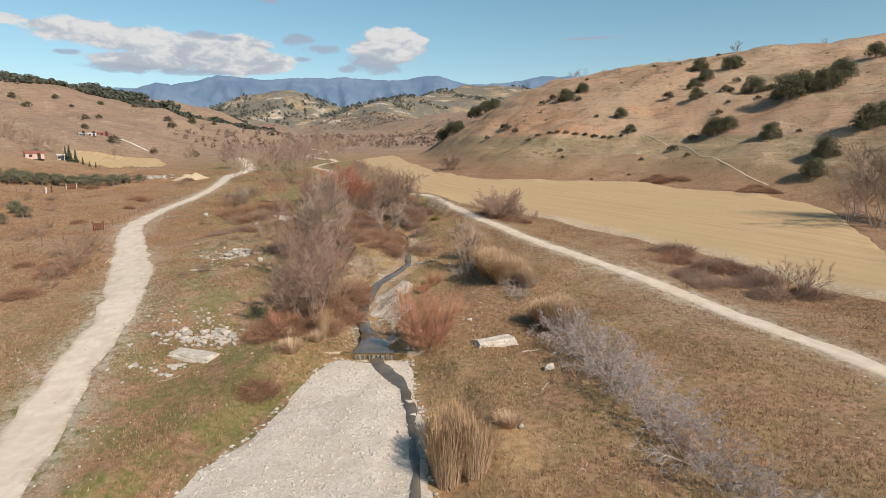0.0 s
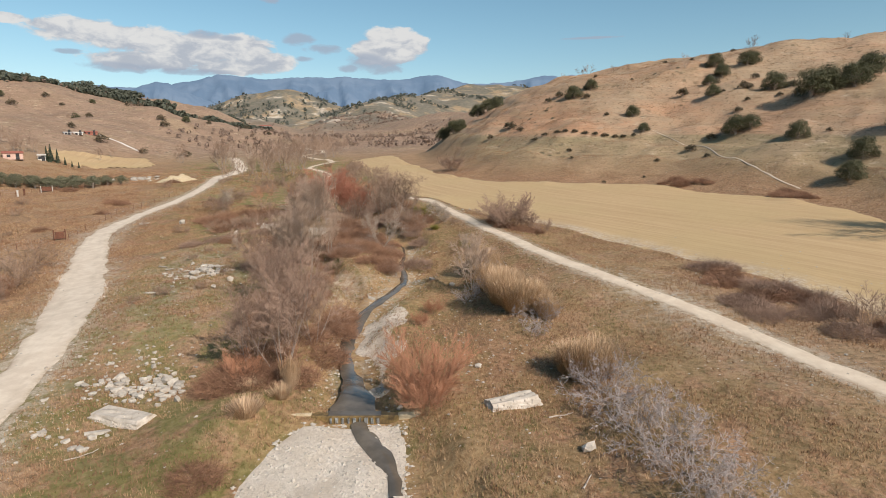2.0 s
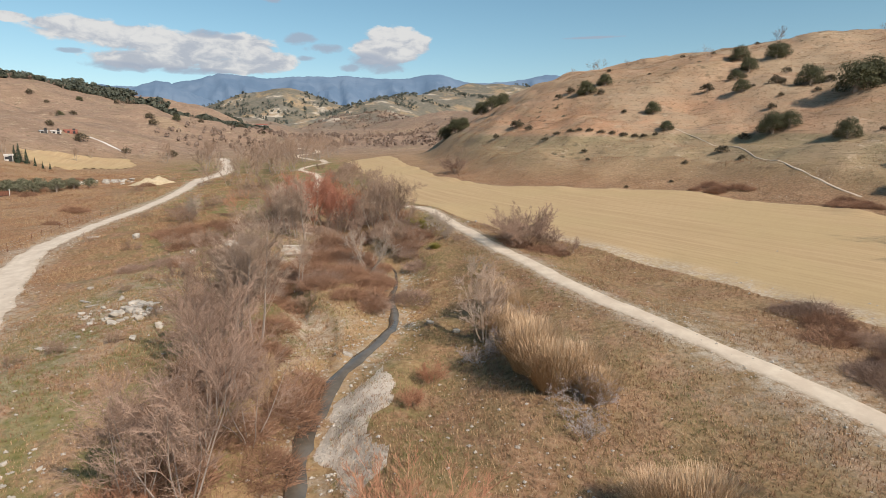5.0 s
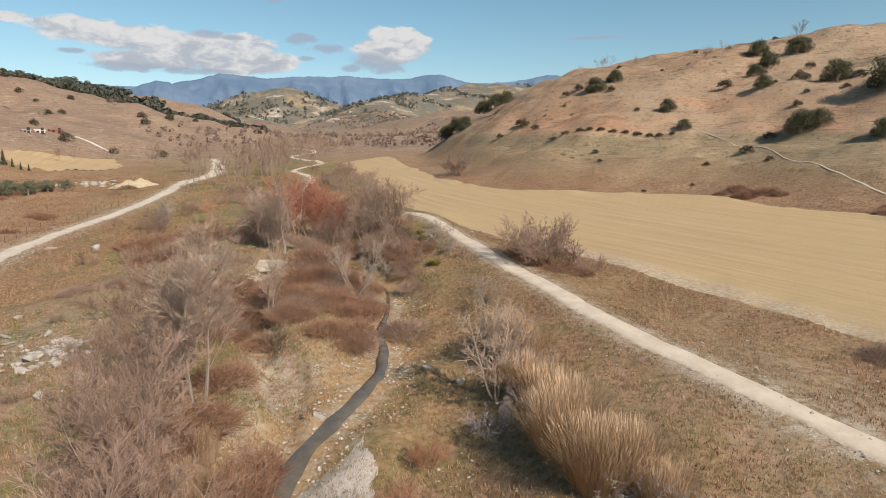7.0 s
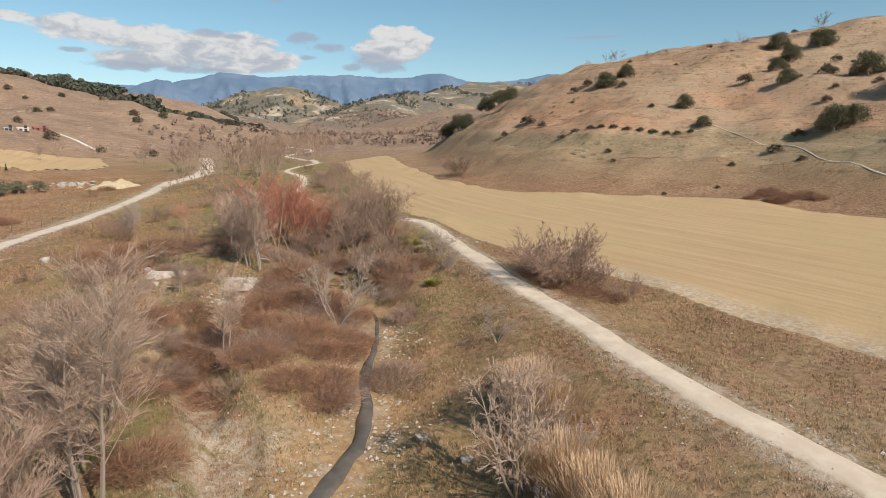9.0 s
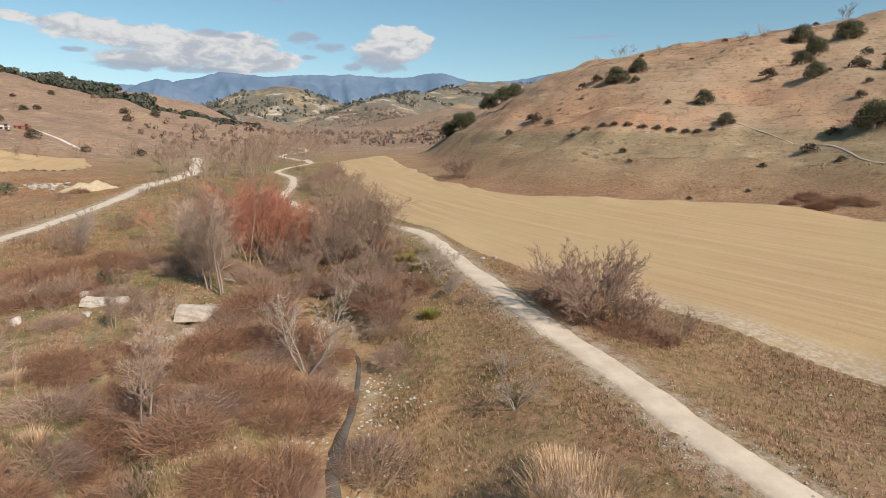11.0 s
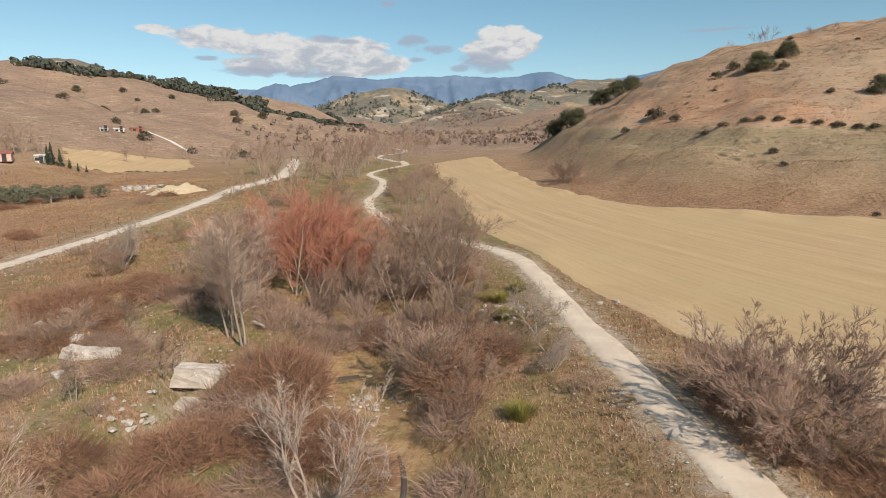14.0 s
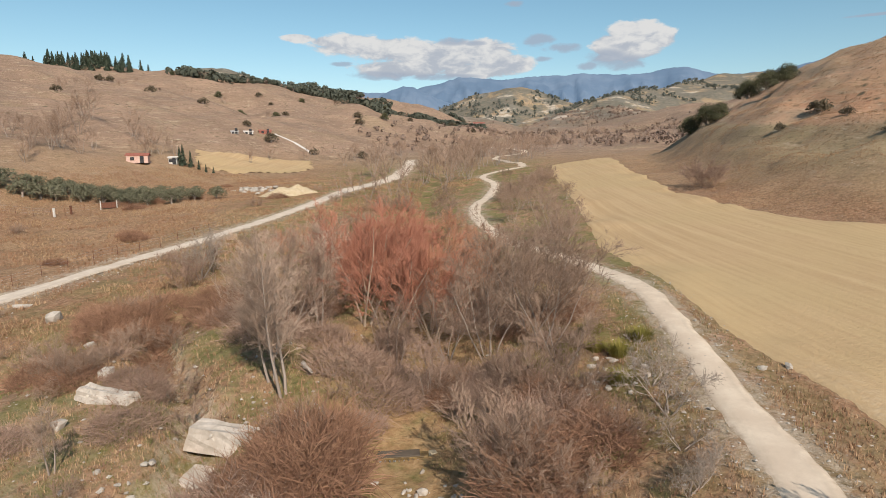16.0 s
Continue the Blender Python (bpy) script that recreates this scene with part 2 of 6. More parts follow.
def mat_field():
    k = Mat("drilled_field_soil")
    u = k.attr("row")
    wave = k.math("SINE", k.math("ADD", k.math("MULTIPLY", u, 6.2832 / 0.85), k.math("MULTIPLY", k.noise(0.12, 4, 0.6), 9.0)))
    wide = k.noise(1.0, 3, 0.6, vec=None, stretch=(0.05, 0.05, 0.05))
    n = k.t.nodes.new("ShaderNodeCombineXYZ")
    k.put(n.inputs[0], k.math("MULTIPLY", u, 1.0))
    k.put(n.inputs[1], k.math("MULTIPLY", k.attr("along"), 0.03))
    streak = k.noise(0.9, 5, 0.68, vec=n.outputs[0])
    fine = k.noise(4.0, 5, 0.7)
    col = k.mix(k.ramp(streak, 0.3, 0.7), (0.41, 0.282, 0.15), (0.50, 0.362, 0.205))
    col = k.mix(k.math("MULTIPLY", k.ramp(wide, 0.4, 0.62), 0.6), col, (0.45, 0.335, 0.175))
    worn = k.ramp(k.noise(0.35, 5, 0.7), 0.35, 0.65)
    col = k.mix(k.math("MULTIPLY", k.math("MULTIPLY", k.ramp(wave, -0.2, 1.0), worn), 0.2), col, (0.30, 0.19, 0.095))
    col = k.mix(k.math("MULTIPLY", k.ramp(fine, 0.5, 0.72), 0.4), col, (0.54, 0.40, 0.24))
    edge = k.math("MULTIPLY", k.attr("verge"), k.ramp(k.noise(0.8, 6, 0.75), 0.3, 0.6))
    col = k.mix(edge, col, k.mix(k.ramp(k.noise(3.0, 4, 0.7), 0.4, 0.6), (0.37, 0.275, 0.18), (0.50, 0.42, 0.32)))
    k.bump(k.math("ADD", fine, k.math("MULTIPLY", k.math("MULTIPLY", wave, worn), 0.08)), 0.7, 0.1)
    return k.done(col, 0.95)


def mat_gravel():
    k = Mat("river_gravel")
    grit = k.noise(7.0, 7, 0.78)
    cob = k.noise(2.4, 6, 0.75)
    col = k.mix(k.ramp(k.noise(0.5, 5, 0.65), 0.35, 0.68), (0.70, 0.62, 0.525), (0.60, 0.515, 0.42))
    col = k.mix(k.math("MULTIPLY", k.ramp(cob, 0.5, 0.3), 0.6), col, (0.36, 0.31, 0.25))
    col = k.mix(k.math("MULTIPLY", k.ramp(grit, 0.48, 0.7), 0.7), col, (0.78, 0.72, 0.64))
    col = k.mix(k.math("MULTIPLY", k.ramp(grit, 0.5, 0.32), 0.5), col, (0.33, 0.29, 0.24))
    sand = k.ramp(k.noise(0.28, 5, 0.6), 0.52, 0.66)
    col = k.mix(k.math("MULTIPLY", sand, 0.6), col, (0.58, 0.49, 0.39))
    col = k.mix(k.math("MULTIPLY", k.attr("verge"), k.ramp(k.noise(1.2, 6, 0.75), 0.3, 0.6)), col, (0.33, 0.215, 0.12))
    k.bump(k.math("ADD", cob, grit), 0.9, 0.12)
    return k.done(col, 0.9)


def mat_plain(name, a, b, scale=3.0, rough=0.85, spread=0.0, bump=0.4):
    """Two tones mixed by noise; spread varies the tone from thing to thing."""
    k = Mat(name)
    col = k.mix(k.ramp(k.noise(scale, 5, 0.68), 0.35, 0.68), a, b)
    if spread:
        col = k.mix(k.math("MULTIPLY", k.info.outputs["Random"], spread), col, tuple(c * 0.55 for c in a))
    k.bump(k.noise(scale * 4, 4, 0.7), bump, 0.04)
    return k.done(col, rough)


def mat_twig(name, a, b, rough=0.8):
    """Bark or stalks: the tone runs from strand to strand."""
    k = Mat(name)
    col = k.mix(k.geo.outputs["Random Per Island"], a, b)
    col = k.mix(k.math("MULTIPLY", k.info.outputs["Random"], 0.25), col, tuple(c * 0.6 for c in a))
    return k.done(col, rough)


def mat_leaf(name, a, b):
    k = Mat(name)
    col = k.mix(k.geo.outputs["Random Per Island"], a, b)
    col = k.mix(k.math("MULTIPLY", k.info.outputs["Random"], 0.3), col, tuple(c * 0.7 for c in b))
    return k.done(col, 0.6)


def mat_water():
    k = Mat("shallow_water")
    col = k.mix(k.ramp(k.noise(0.6, 4, 0.6), 0.35, 0.7), (0.10, 0.085, 0.066), (0.16, 0.135, 0.105))
    k.bsdf.inputs["Specular IOR Level"].default_value = 0.5
    k.bump(k.noise(5.0, 4, 0.6, stretch=(1, 0.5, 1)), 0.12, 0.03)
    return k.done(col, 0.16)


M_GROUND = mat_ground()
M_ROAD = mat_road("pale_dirt_track", (0.58, 0.485, 0.385), (0.68, 0.59, 0.48))
M_PATH = mat_road("pale_gravel_path", (0.58, 0.475, 0.365), (0.68, 0.58, 0.455))
M_FIELD = mat_field()
M_GRAVEL = mat_gravel()
M_WATER = mat_water()
M_ROCK = mat_plain("pale_limestone", (0.40, 0.355, 0.30), (0.58, 0.53, 0.46), 2.5, 0.9, 0.4)
M_CONCRETE = mat_plain("weathered_concrete", (0.41, 0.36, 0.30), (0.57, 0.51, 0.44), 1.6, 0.9)
M_MOSSY = mat_plain("wet_mossy_stone", (0.10, 0.07, 0.035), (0.25, 0.17, 0.07), 3.5, 0.5)
M_FOAM = mat_plain("white_water", (0.75, 0.77, 0.78), (0.35, 0.36, 0.36), 6.0, 0.3)
M_GREYBARK = mat_twig("grey_bark", (0.27, 0.215, 0.18), (0.40, 0.335, 0.28))
M_PALEBARK = mat_twig("pale_bark", (0.30, 0.24, 0.19), (0.44, 0.36, 0.295))
M_BROWNTWIG = mat_twig("brown_twigs", (0.24, 0.16, 0.112), (0.37, 0.265, 0.195))
M_MAUVETWIG = mat_twig("mauve_brown_twigs", (0.255, 0.165, 0.12), (0.40, 0.28, 0.21))
M_REDTWIG = mat_twig("red_willow_twigs", (0.34, 0.135, 0.09), (0.50, 0.235, 0.15))
M_ORANGETWIG = mat_twig("orange_willow_twigs", (0.37, 0.175, 0.105), (0.50, 0.27, 0.165))
M_BRAMBLE = mat_twig("bramble_canes", (0.20, 0.105, 0.065), (0.37, 0.215, 0.135))
M_GREYTWIG = mat_twig("grey_thorn_twigs", (0.30, 0.25, 0.235), (0.46, 0.41, 0.39))
M_CANE = mat_twig("golden_cane", (0.35, 0.215, 0.11), (0.55, 0.375, 0.21))
M_REED = mat_twig("straw_reeds", (0.46, 0.31, 0.185), (0.64, 0.47, 0.315))
M_STRAW = mat_twig("straw_grass", (0.34, 0.215, 0.115), (0.50, 0.345, 0.205))
M_RUSSET = mat_twig("russet_grass", (0.24, 0.13, 0.075), (0.36, 0.215, 0.125))
M_GREENGRASS = mat_twig("green_grass", (0.13, 0.135, 0.04), (0.24, 0.21, 0.085))
M_BROOM = mat_twig("broom_stems", (0.16, 0.155, 0.035), (0.32, 0.27, 0.07))
M_OAKLEAF = mat_leaf("holm_oak_leaves", (0.042, 0.048, 0.024), (0.125, 0.12, 0.058))
M_OLIVELEAF = mat_leaf("olive_leaves", (0.10, 0.105, 0.06), (0.19, 0.18, 0.115))
M_RIDGEWOOD = mat_leaf("ridge_conifers", (0.045, 0.055, 0.04), (0.10, 0.105, 0.075))
M_CONIFER = mat_leaf("conifer_needles", (0.02, 0.032, 0.02), (0.055, 0.07, 0.04))
M_BUSHLEAF = mat_leaf("dull_bush_leaves", (0.06, 0.05, 0.03), (0.13, 0.1, 0.06))
M_FARSCRUB = mat_leaf("far_scrub", (0.17, 0.125, 0.1), (0.28, 0.2, 0.155))
# evergreen leaves paled so that their colour carries distance haze
M_HAZED_FARWOOD = mat_leaf("hazed_far_evergreen", (0.075, 0.088, 0.075), (0.13, 0.135, 0.11))
M_PALEGREYTWIG = mat_twig("grey_brown_twigs", (0.34, 0.24, 0.178), (0.50, 0.38, 0.29))
M_RUST = mat_plain("rusty_metal", (0.10, 0.045, 0.03), (0.2, 0.09, 0.055), 6.0, 0.8)
M_ROOFTILE = mat_plain("red_roof_tiles", (0.26, 0.09, 0.065), (0.36, 0.15, 0.11), 3.0, 0.85)
M_PLASTER = mat_plain("whitewashed_wall", (0.52, 0.49, 0.45), (0.64, 0.61, 0.57), 1.5, 0.9)
M_PINKWALL = mat_plain("pink_render", (0.5, 0.33, 0.27), (0.62, 0.45, 0.38), 1.5, 0.9)
M_DARKGLASS = mat_plain("dark_window", (0.03, 0.03, 0.035), (0.06, 0.06, 0.06), 2.0, 0.2)
M_SANDPILE = mat_plain("yellow_sand", (0.44, 0.35, 0.22), (0.54, 0.45, 0.31), 2.0, 0.95)
M_TIMBER = mat_plain("weathered_timber", (0.34, 0.29, 0.24), (0.52, 0.46, 0.40), 4.0, 0.85)
M_WIRE = mat_plain("galvanised_wire", (0.3, 0.3, 0.3), (0.42, 0.41, 0.4), 5.0, 0.5)
M_TANBARK = mat_twig("tan_bark", (0.33, 0.255, 0.185), (0.46, 0.37, 0.28))

# ---- plan and terrain ----
LEFT_ROAD = [(-16, 5), (-19, 18), (-22, 29), (-25.8, 40), (-29, 51.6), (-34.7, 66), (-45, 86), (-51.8, 101), (-55.1, 118), (-56.1, 130), (-57.6, 145), (-61, 165), (-66, 190), (-67, 211), (-76, 240), (-90, 275)]
LEFT_ROAD_WIDTH = [3.4, 3.4, 3.4, 3.4, 3.8, 5.4, 4.6, 3.0, 2.5, 2.4, 2.4, 2.6, 4.0, 5.0, 4.0, 3.0]
RIGHT_PATH = [(42.0, -15), (31.6, 18), (27.21, 35.3), (24.84, 41.6), (20.71, 53.7), (14.73, 66.5), (12.51, 71), (10.94, 75), (7.89, 85), (5.61, 92), (3.97, 98), (2.2, 104), (0.77, 110), (-2.9, 121.5), (-9.75, 132), (-17.14, 140), (-24.5, 152.5), (-29.3, 165.5), (-31.5, 180), (-36.0, 198), (-45.0, 219), (-41.0, 243)]
STREAM = [(0, 5), (-1.1, 26), (-1.6, 32.2), (-2.4, 37.3), (-4.7, 42.2), (-5.6, 47), (-7, 52.7), (-7.3, 59.7), (-5.2, 67), (-4, 72), (-4.1, 76), (-4.7, 80), (-4.6, 84), (-4.8, 88), (-5.5, 92), (-8, 96), (-10.3, 99), (-11.2, 102), (-13, 108), (-15, 113), (-17, 118), (-24, 135), (-35, 160), (-48, 190), (-62, 235), (-95, 330)]
HILL_FOOT = [(12, 330), (-11, 272), (-3.5, 209), (1, 180), (7, 168), (14, 157), (20, 152.5), (31, 146), (43, 140), (51, 128), (57, 116), (63, 107), (64, 93), (72, 78), (95, 60), (140, 20), (170, -80), (700, -80), (700, 500), (180, 470), (60, 400)]
LEFT_FOOT = [(-62, -100), (-68, 60), (-88, 130), (-97, 200), (-105, 250), (-100, 330), (-85, 430), (-110, 540), (-150, 700), (-200, 1000), (-1500, 1000), (-1500, -100)]
GRAVEL_BED = [(-18, 2), (-15.4, 16), (-13.4, 26.6), (-11.3, 31), (-9.8, 36.5), (-8.9, 39.5), (-7.9, 41.9), (-2.0, 42.3), (-1.2, 36.5), (-0.3, 30), (0.4, 22), (2, 2)]
FIELD = [(-36, 250), (-25, 205), (-15.5, 170), (-7, 135.5), (-3.2, 128.5), (2.2, 113.4), (7.0, 104.2), (13.8, 95.1), (23.4, 79.2), (30.6, 62.3), (35, 49.4), (40, 39), (44, 46), (47, 57), (51.8, 70), (60, 90), (62, 100), (56, 115), (50, 127), (42, 139), (30, 145), (19, 151.5), (13, 156), (6, 167), (0, 179.5), (-7, 208), (-20, 266)]


def sample(points, step):
    """Points along a smooth curve through the given ones, about step apart."""
    pts = [Vector((*p, 0)) if len(p) == 2 else Vector(p) for p in points]
    out = []
    for i in range(len(pts) - 1):
        p0, p1, p2, p3 = pts[max(i - 1, 0)], pts[i], pts[i + 1], pts[min(i + 2, len(pts) - 1)]
        n = max(1, int((p2 - p1).length / step))
        for j in range(n):
            t = j / n
            out.append(0.5 * ((2 * p1) + (p2 - p0) * t + (2 * p0 - 5 * p1 + 4 * p2 - p3) * t * t + (3 * p1 - p0 - 3 * p2 + p3) * t ** 3))
    return out + [pts[-1]]


def near_dist(x, y, pts, reach=30.0, closed=False):
    """As seg_dist, but 1e3 for what lies further than reach outside the chain's bounds."""
    x, y = np.asarray(x, float), np.asarray(y, float)
    out = np.full(np.shape(x), 1e3)
    px, py = [p[0] for p in pts], [p[1] for p in pts]
    m = (x > min(px) - reach) & (x < max(px) + reach) & (y > min(py) - reach) & (y < max(py) + reach)
    if m.any():
        out[m] = seg_dist(x[m], y[m], pts, None, closed)
    return out


def seg_dist(x, y, pts, zs=None, closed=False):
    """Distance from each (x, y) to a chain of points, and zs interpolated there."""
    x, y = np.asarray(x, float), np.asarray(y, float)
    n = len(pts)
    if x.size < 400:
        a = np.array([p[:2] for p in pts], float)
        b = np.roll(a, -1, 0)
        if not closed:
            a, b = a[:-1], b[:-1]
        d = b - a
        px, py = x.ravel()[:, None], y.ravel()[:, None]
        t = np.clip(((px - a[:, 0]) * d[:, 0] + (py - a[:, 1]) * d[:, 1]) / ((d ** 2).sum(1) + 1e-9), 0, 1)
        q = np.hypot(px - a[:, 0] - t * d[:, 0], py - a[:, 1] - t * d[:, 1])
        k = q.argmin(1)
        rows = np.arange(len(k))
        best = q[rows, k].reshape(x.shape)
        if zs is None:
            return best
        z = np.asarray(zs, float)
        return best, (z[k] + (z[(k + 1) % n] - z[k]) * t[rows, k]).reshape(x.shape)
    best = np.full(x.shape, 1e9)
    val = np.zeros(x.shape)
    for i in range(n if closed else n - 1):
        ax, ay = pts[i][0], pts[i][1]
        j = (i + 1) % n
        dx, dy = pts[j][0] - ax, pts[j][1] - ay
        t = np.clip(((x - ax) * dx + (y - ay) * dy) / (dx * dx + dy * dy + 1e-9), 0, 1)
        d = np.hypot(x - ax - t * dx, y - ay - t * dy)
        m = d < best
        best = np.where(m, d, best)
        if zs is not None:
            val = np.where(m, zs[i] + (zs[j] - zs[i]) * t, val)
    return best if zs is None else (best, val)


def within(x, y, poly):
    """True inside the polygon."""
    ins = np.zeros(np.shape(x), bool)
    n = len(poly)
    for i in range(n):
        (ax, ay), (bx, by) = poly[i][:2], poly[(i + 1) % n][:2]
        if ay == by:
            continue
        ins ^= ((ay > y) != (by > y)) & (x < (bx - ax) * (y - ay) / (by - ay) + ax)
    return ins


def smooth(a, b, v):
    t = np.clip((v - a) / (b - a), 0, 1)
    return t * t * (3 - 2 * t)


NOISE_RNG = np.random.RandomState(7)
NOISE_GRID = NOISE_RNG.rand(256, 256)


def vnoise(x, y):
    """Smooth value noise, 0 to 1, one cell to a unit."""
    xi, yi = np.floor(x).astype(int), np.floor(y).astype(int)
    fx, fy = x - xi, y - yi
    fx, fy = fx * fx * (3 - 2 * fx), fy * fy * (3 - 2 * fy)
    g = lambda i, j: NOISE_GRID[i % 256, j % 256]
    return (g(xi, yi) * (1 - fx) + g(xi + 1, yi) * fx) * (1 - fy) + (g(xi, yi + 1) * (1 - fx) + g(xi + 1, yi + 1) * fx) * fy


def fbm(x, y, n=4):
    return sum(0.5 ** i * (vnoise(x * 2 ** i + 17.3 * i, y * 2 ** i + 5.1 * i) - 0.5) for i in range(n))


def polar(rows):
    """(azimuth in degrees, distance, height) to (x, y, z)."""
    return [(r * math.sin(radians(a)), r * math.cos(radians(a)), z) for a, r, z in rows]


FAR_RIDGES = [  # crest line, side slope
    (polar([(-24, 1700, 95), (-20.5, 1600, 118), (-17.6, 1600, 150), (-14.2, 1600, 155), (-11.3, 1600, 133), (-8.5, 1700, 108)]), 0.36),
    (polar([(-9.3, 1300, 84), (-6, 1350, 105), (-4, 1500, 132), (-1, 1700, 162), (2.8, 2000, 214), (6.4, 2000, 198), (14, 2100, 200), (30, 2000, 180)]), 0.22),
    (polar([(-6, 900, 56), (-1, 760, 50), (4, 650, 47), (8, 560, 46), (14, 560, 60), (20, 560, 80)]), 0.26),
    (polar([(-60, 1500, 150), (-44, 1500, 165), (-39.9, 1300, 168), (-37.5, 1300, 160), (-34, 1350, 145), (-30, 1500, 130), (-25, 1600, 105)]), 0.25),
]


def carve(x, y):
    """Depth of the stream's channel, the side gully and the gravel bed."""
    w = fbm(x * 0.25, y * 0.25, 3)
    d = near_dist(x, y, STREAM_LINE) + w * 1.6
    depth = 1.35 * (1 - smooth(0.9, 4.6, d))
    inside = within(x, y, GRAVEL_BED)
    dg = near_dist(x, y, GRAVEL_BED, closed=True)
    dg = np.where(inside, -dg, dg) + w * 1.0
    depth = np.maximum(depth, 1.15 * (1 - smooth(-0.6, 3.2, dg)))
    gd = near_dist(x, y, GULLY) + w * 1.2
    return np.maximum(depth, 1.5 * (1 - smooth(0.5, 1.9, gd)))


GULLY = [(-7.4, 63.5), (-8.5, 67), (-10.2, 70.7), (-13.5, 76), (-15.9, 80.2), (-17.2, 86), (-16.6, 91), (-17.0, 94.5), (-20, 98), (-24.6, 101), (-29.5, 104.4), (-33.6, 109.6)]
STREAM_CURVE = sample(STREAM, 2.0)
STREAM_LINE = sample(STREAM, 6.0)


def land(x, y, channel=True):
    """Height of the land."""
    x, y = np.asarray(x, float), np.asarray(y, float)
    yy = np.minimum(y, 600) * 0.0524 + np.clip(y - 600, 0, 1500) * 0.03
    z = -1.3 + np.maximum(yy, -8) + 0.035 * np.clip(x, -60, 150)
    ins = within(x, y, HILL_FOOT)
    d = np.where(ins, seg_dist(x, y, HILL_FOOT, closed=True), 0.0)
    k = 0.32 + 0.27 * smooth(190, 235, y)
    rise = k * d * smooth(-4, 14, d)
    top = 31.0 + 6.0 * smooth(45, 120, x) + 4.0 * fbm(x * 0.012, y * 0.012, 3)
    hillz = rise / (1 + (rise / top) ** 4) ** 0.25
    z = z + hillz + smooth(2, 20, d) * (fbm(x * 0.06, y * 0.06, 5) * 3.0 + 0.35 * np.sin(hillz * 1.9 + 3 * fbm(x * 0.03, y * 0.03, 3)))
    insl = within(x, y, LEFT_FOOT)
    dl = np.where(insl, seg_dist(x, y, LEFT_FOOT, closed=True), 0.0)
    topl = np.interp(y, [0, 430, 700, 900], [66, 62, 30, 12])
    risel = 0.215 * dl * smooth(-5, 40, dl)
    z = z + risel / (1 + (risel / topl) ** 4) ** 0.25 + smooth(5, 80, dl) * fbm(x * 0.018, y * 0.018, 5) * 11
    z = z + smooth(260, 500, y) * fbm(x * 0.012, y * 0.012, 5) * 8
    far = np.hypot(x, y) > 280
    for line, slope in FAR_RIDGES:
        if not far.any():
            break
        dist, crest = seg_dist(x, y, line, [p[2] for p in line])
        r = crest - slope * dist * (1 - 0.25 * fbm(x * 0.004, y * 0.004, 3)) + fbm(x * 0.006, y * 0.006, 5) * 26
        z = np.where(r > z - 20, 0.5 * (z + r + np.sqrt((z - r) ** 2 + 9)), z)
    dpath = near_dist(x, y, RIGHT_PATH_LINE)
    flat = np.clip(near_dist(x, y, LEFT_ROAD_LINE) / 6, 0, 1) * np.clip(dpath / 5, 0, 1)
    flat = flat * np.where(within(x, y, FIELD), 1 - 0.9 * smooth(0, 8, near_dist(x, y, FIELD, closed=True)), 1.0)
    z = z + flat * (fbm(x * 0.12, y * 0.12, 4) * 0.7)
    z = z + 0.95 * np.exp(-((x + 24) / 8) ** 2) * smooth(48, 62, y) * (1 - smooth(95, 125, y))
    z = z - 0.6 * np.exp(-((x + 19) / 6) ** 2 - ((y - 40) / 10) ** 2)
    z = z - 1.0 * np.exp(-((x - 0.3) / 3.5) ** 2) * smooth(50, 62, y) * (1 - smooth(78, 92, y))
    z = z + 0.9 * np.exp(-(dpath / 4.5) ** 2) * smooth(45, 75, y) * (1 - smooth(118, 135, y))
    if channel:
        z = z - carve(x, y)
    return z


LEFT_ROAD_CURVE, LEFT_ROAD_LINE = sample(LEFT_ROAD, 1.5), sample(LEFT_ROAD, 8.0)
RIGHT_PATH_CURVE, RIGHT_PATH_LINE = sample(RIGHT_PATH, 1.5), sample(RIGHT_PATH, 4.0)


HEIGHTS = {}


def height(x, y):
    """Height of the land at one point."""
    if (x, y) not in HEIGHTS:
        HEIGHTS[x, y] = float(land(np.array([x]), np.array([y]))[0])
    return HEIGHTS[x, y]


# ---- the setting ----
def mesh_from(name, verts, faces, material, smooth_shade=False, attrs=None):
    me = bpy.data.meshes.new(name)
    me.from_pydata(verts, [], faces)
    me.materials.append(material)
    if smooth_shade:
        me.polygons.foreach_set("use_smooth", [True] * len(me.polygons))
    for key, values in (attrs or {}).items():
        a = me.attributes.new(key, "FLOAT", "POINT")
        a.data.foreach_set("value", np.asarray(values, np.float32))
    me.update()
    return me


def part_mesh(name, me, parent=None, label=""):
    ob = new(name, me)
    if parent is not None:
        ob.parent = parent
    return tagged(ob, label)


def grid_faces(nu, nv, wrap=False):
    return [(i * nv + j, i * nv + (j + 1) % nv, ((i + 1)) * nv + (j + 1) % nv, (i + 1) * nv + j) for i in range(nu - 1) for j in range(nv if wrap else nv - 1)]


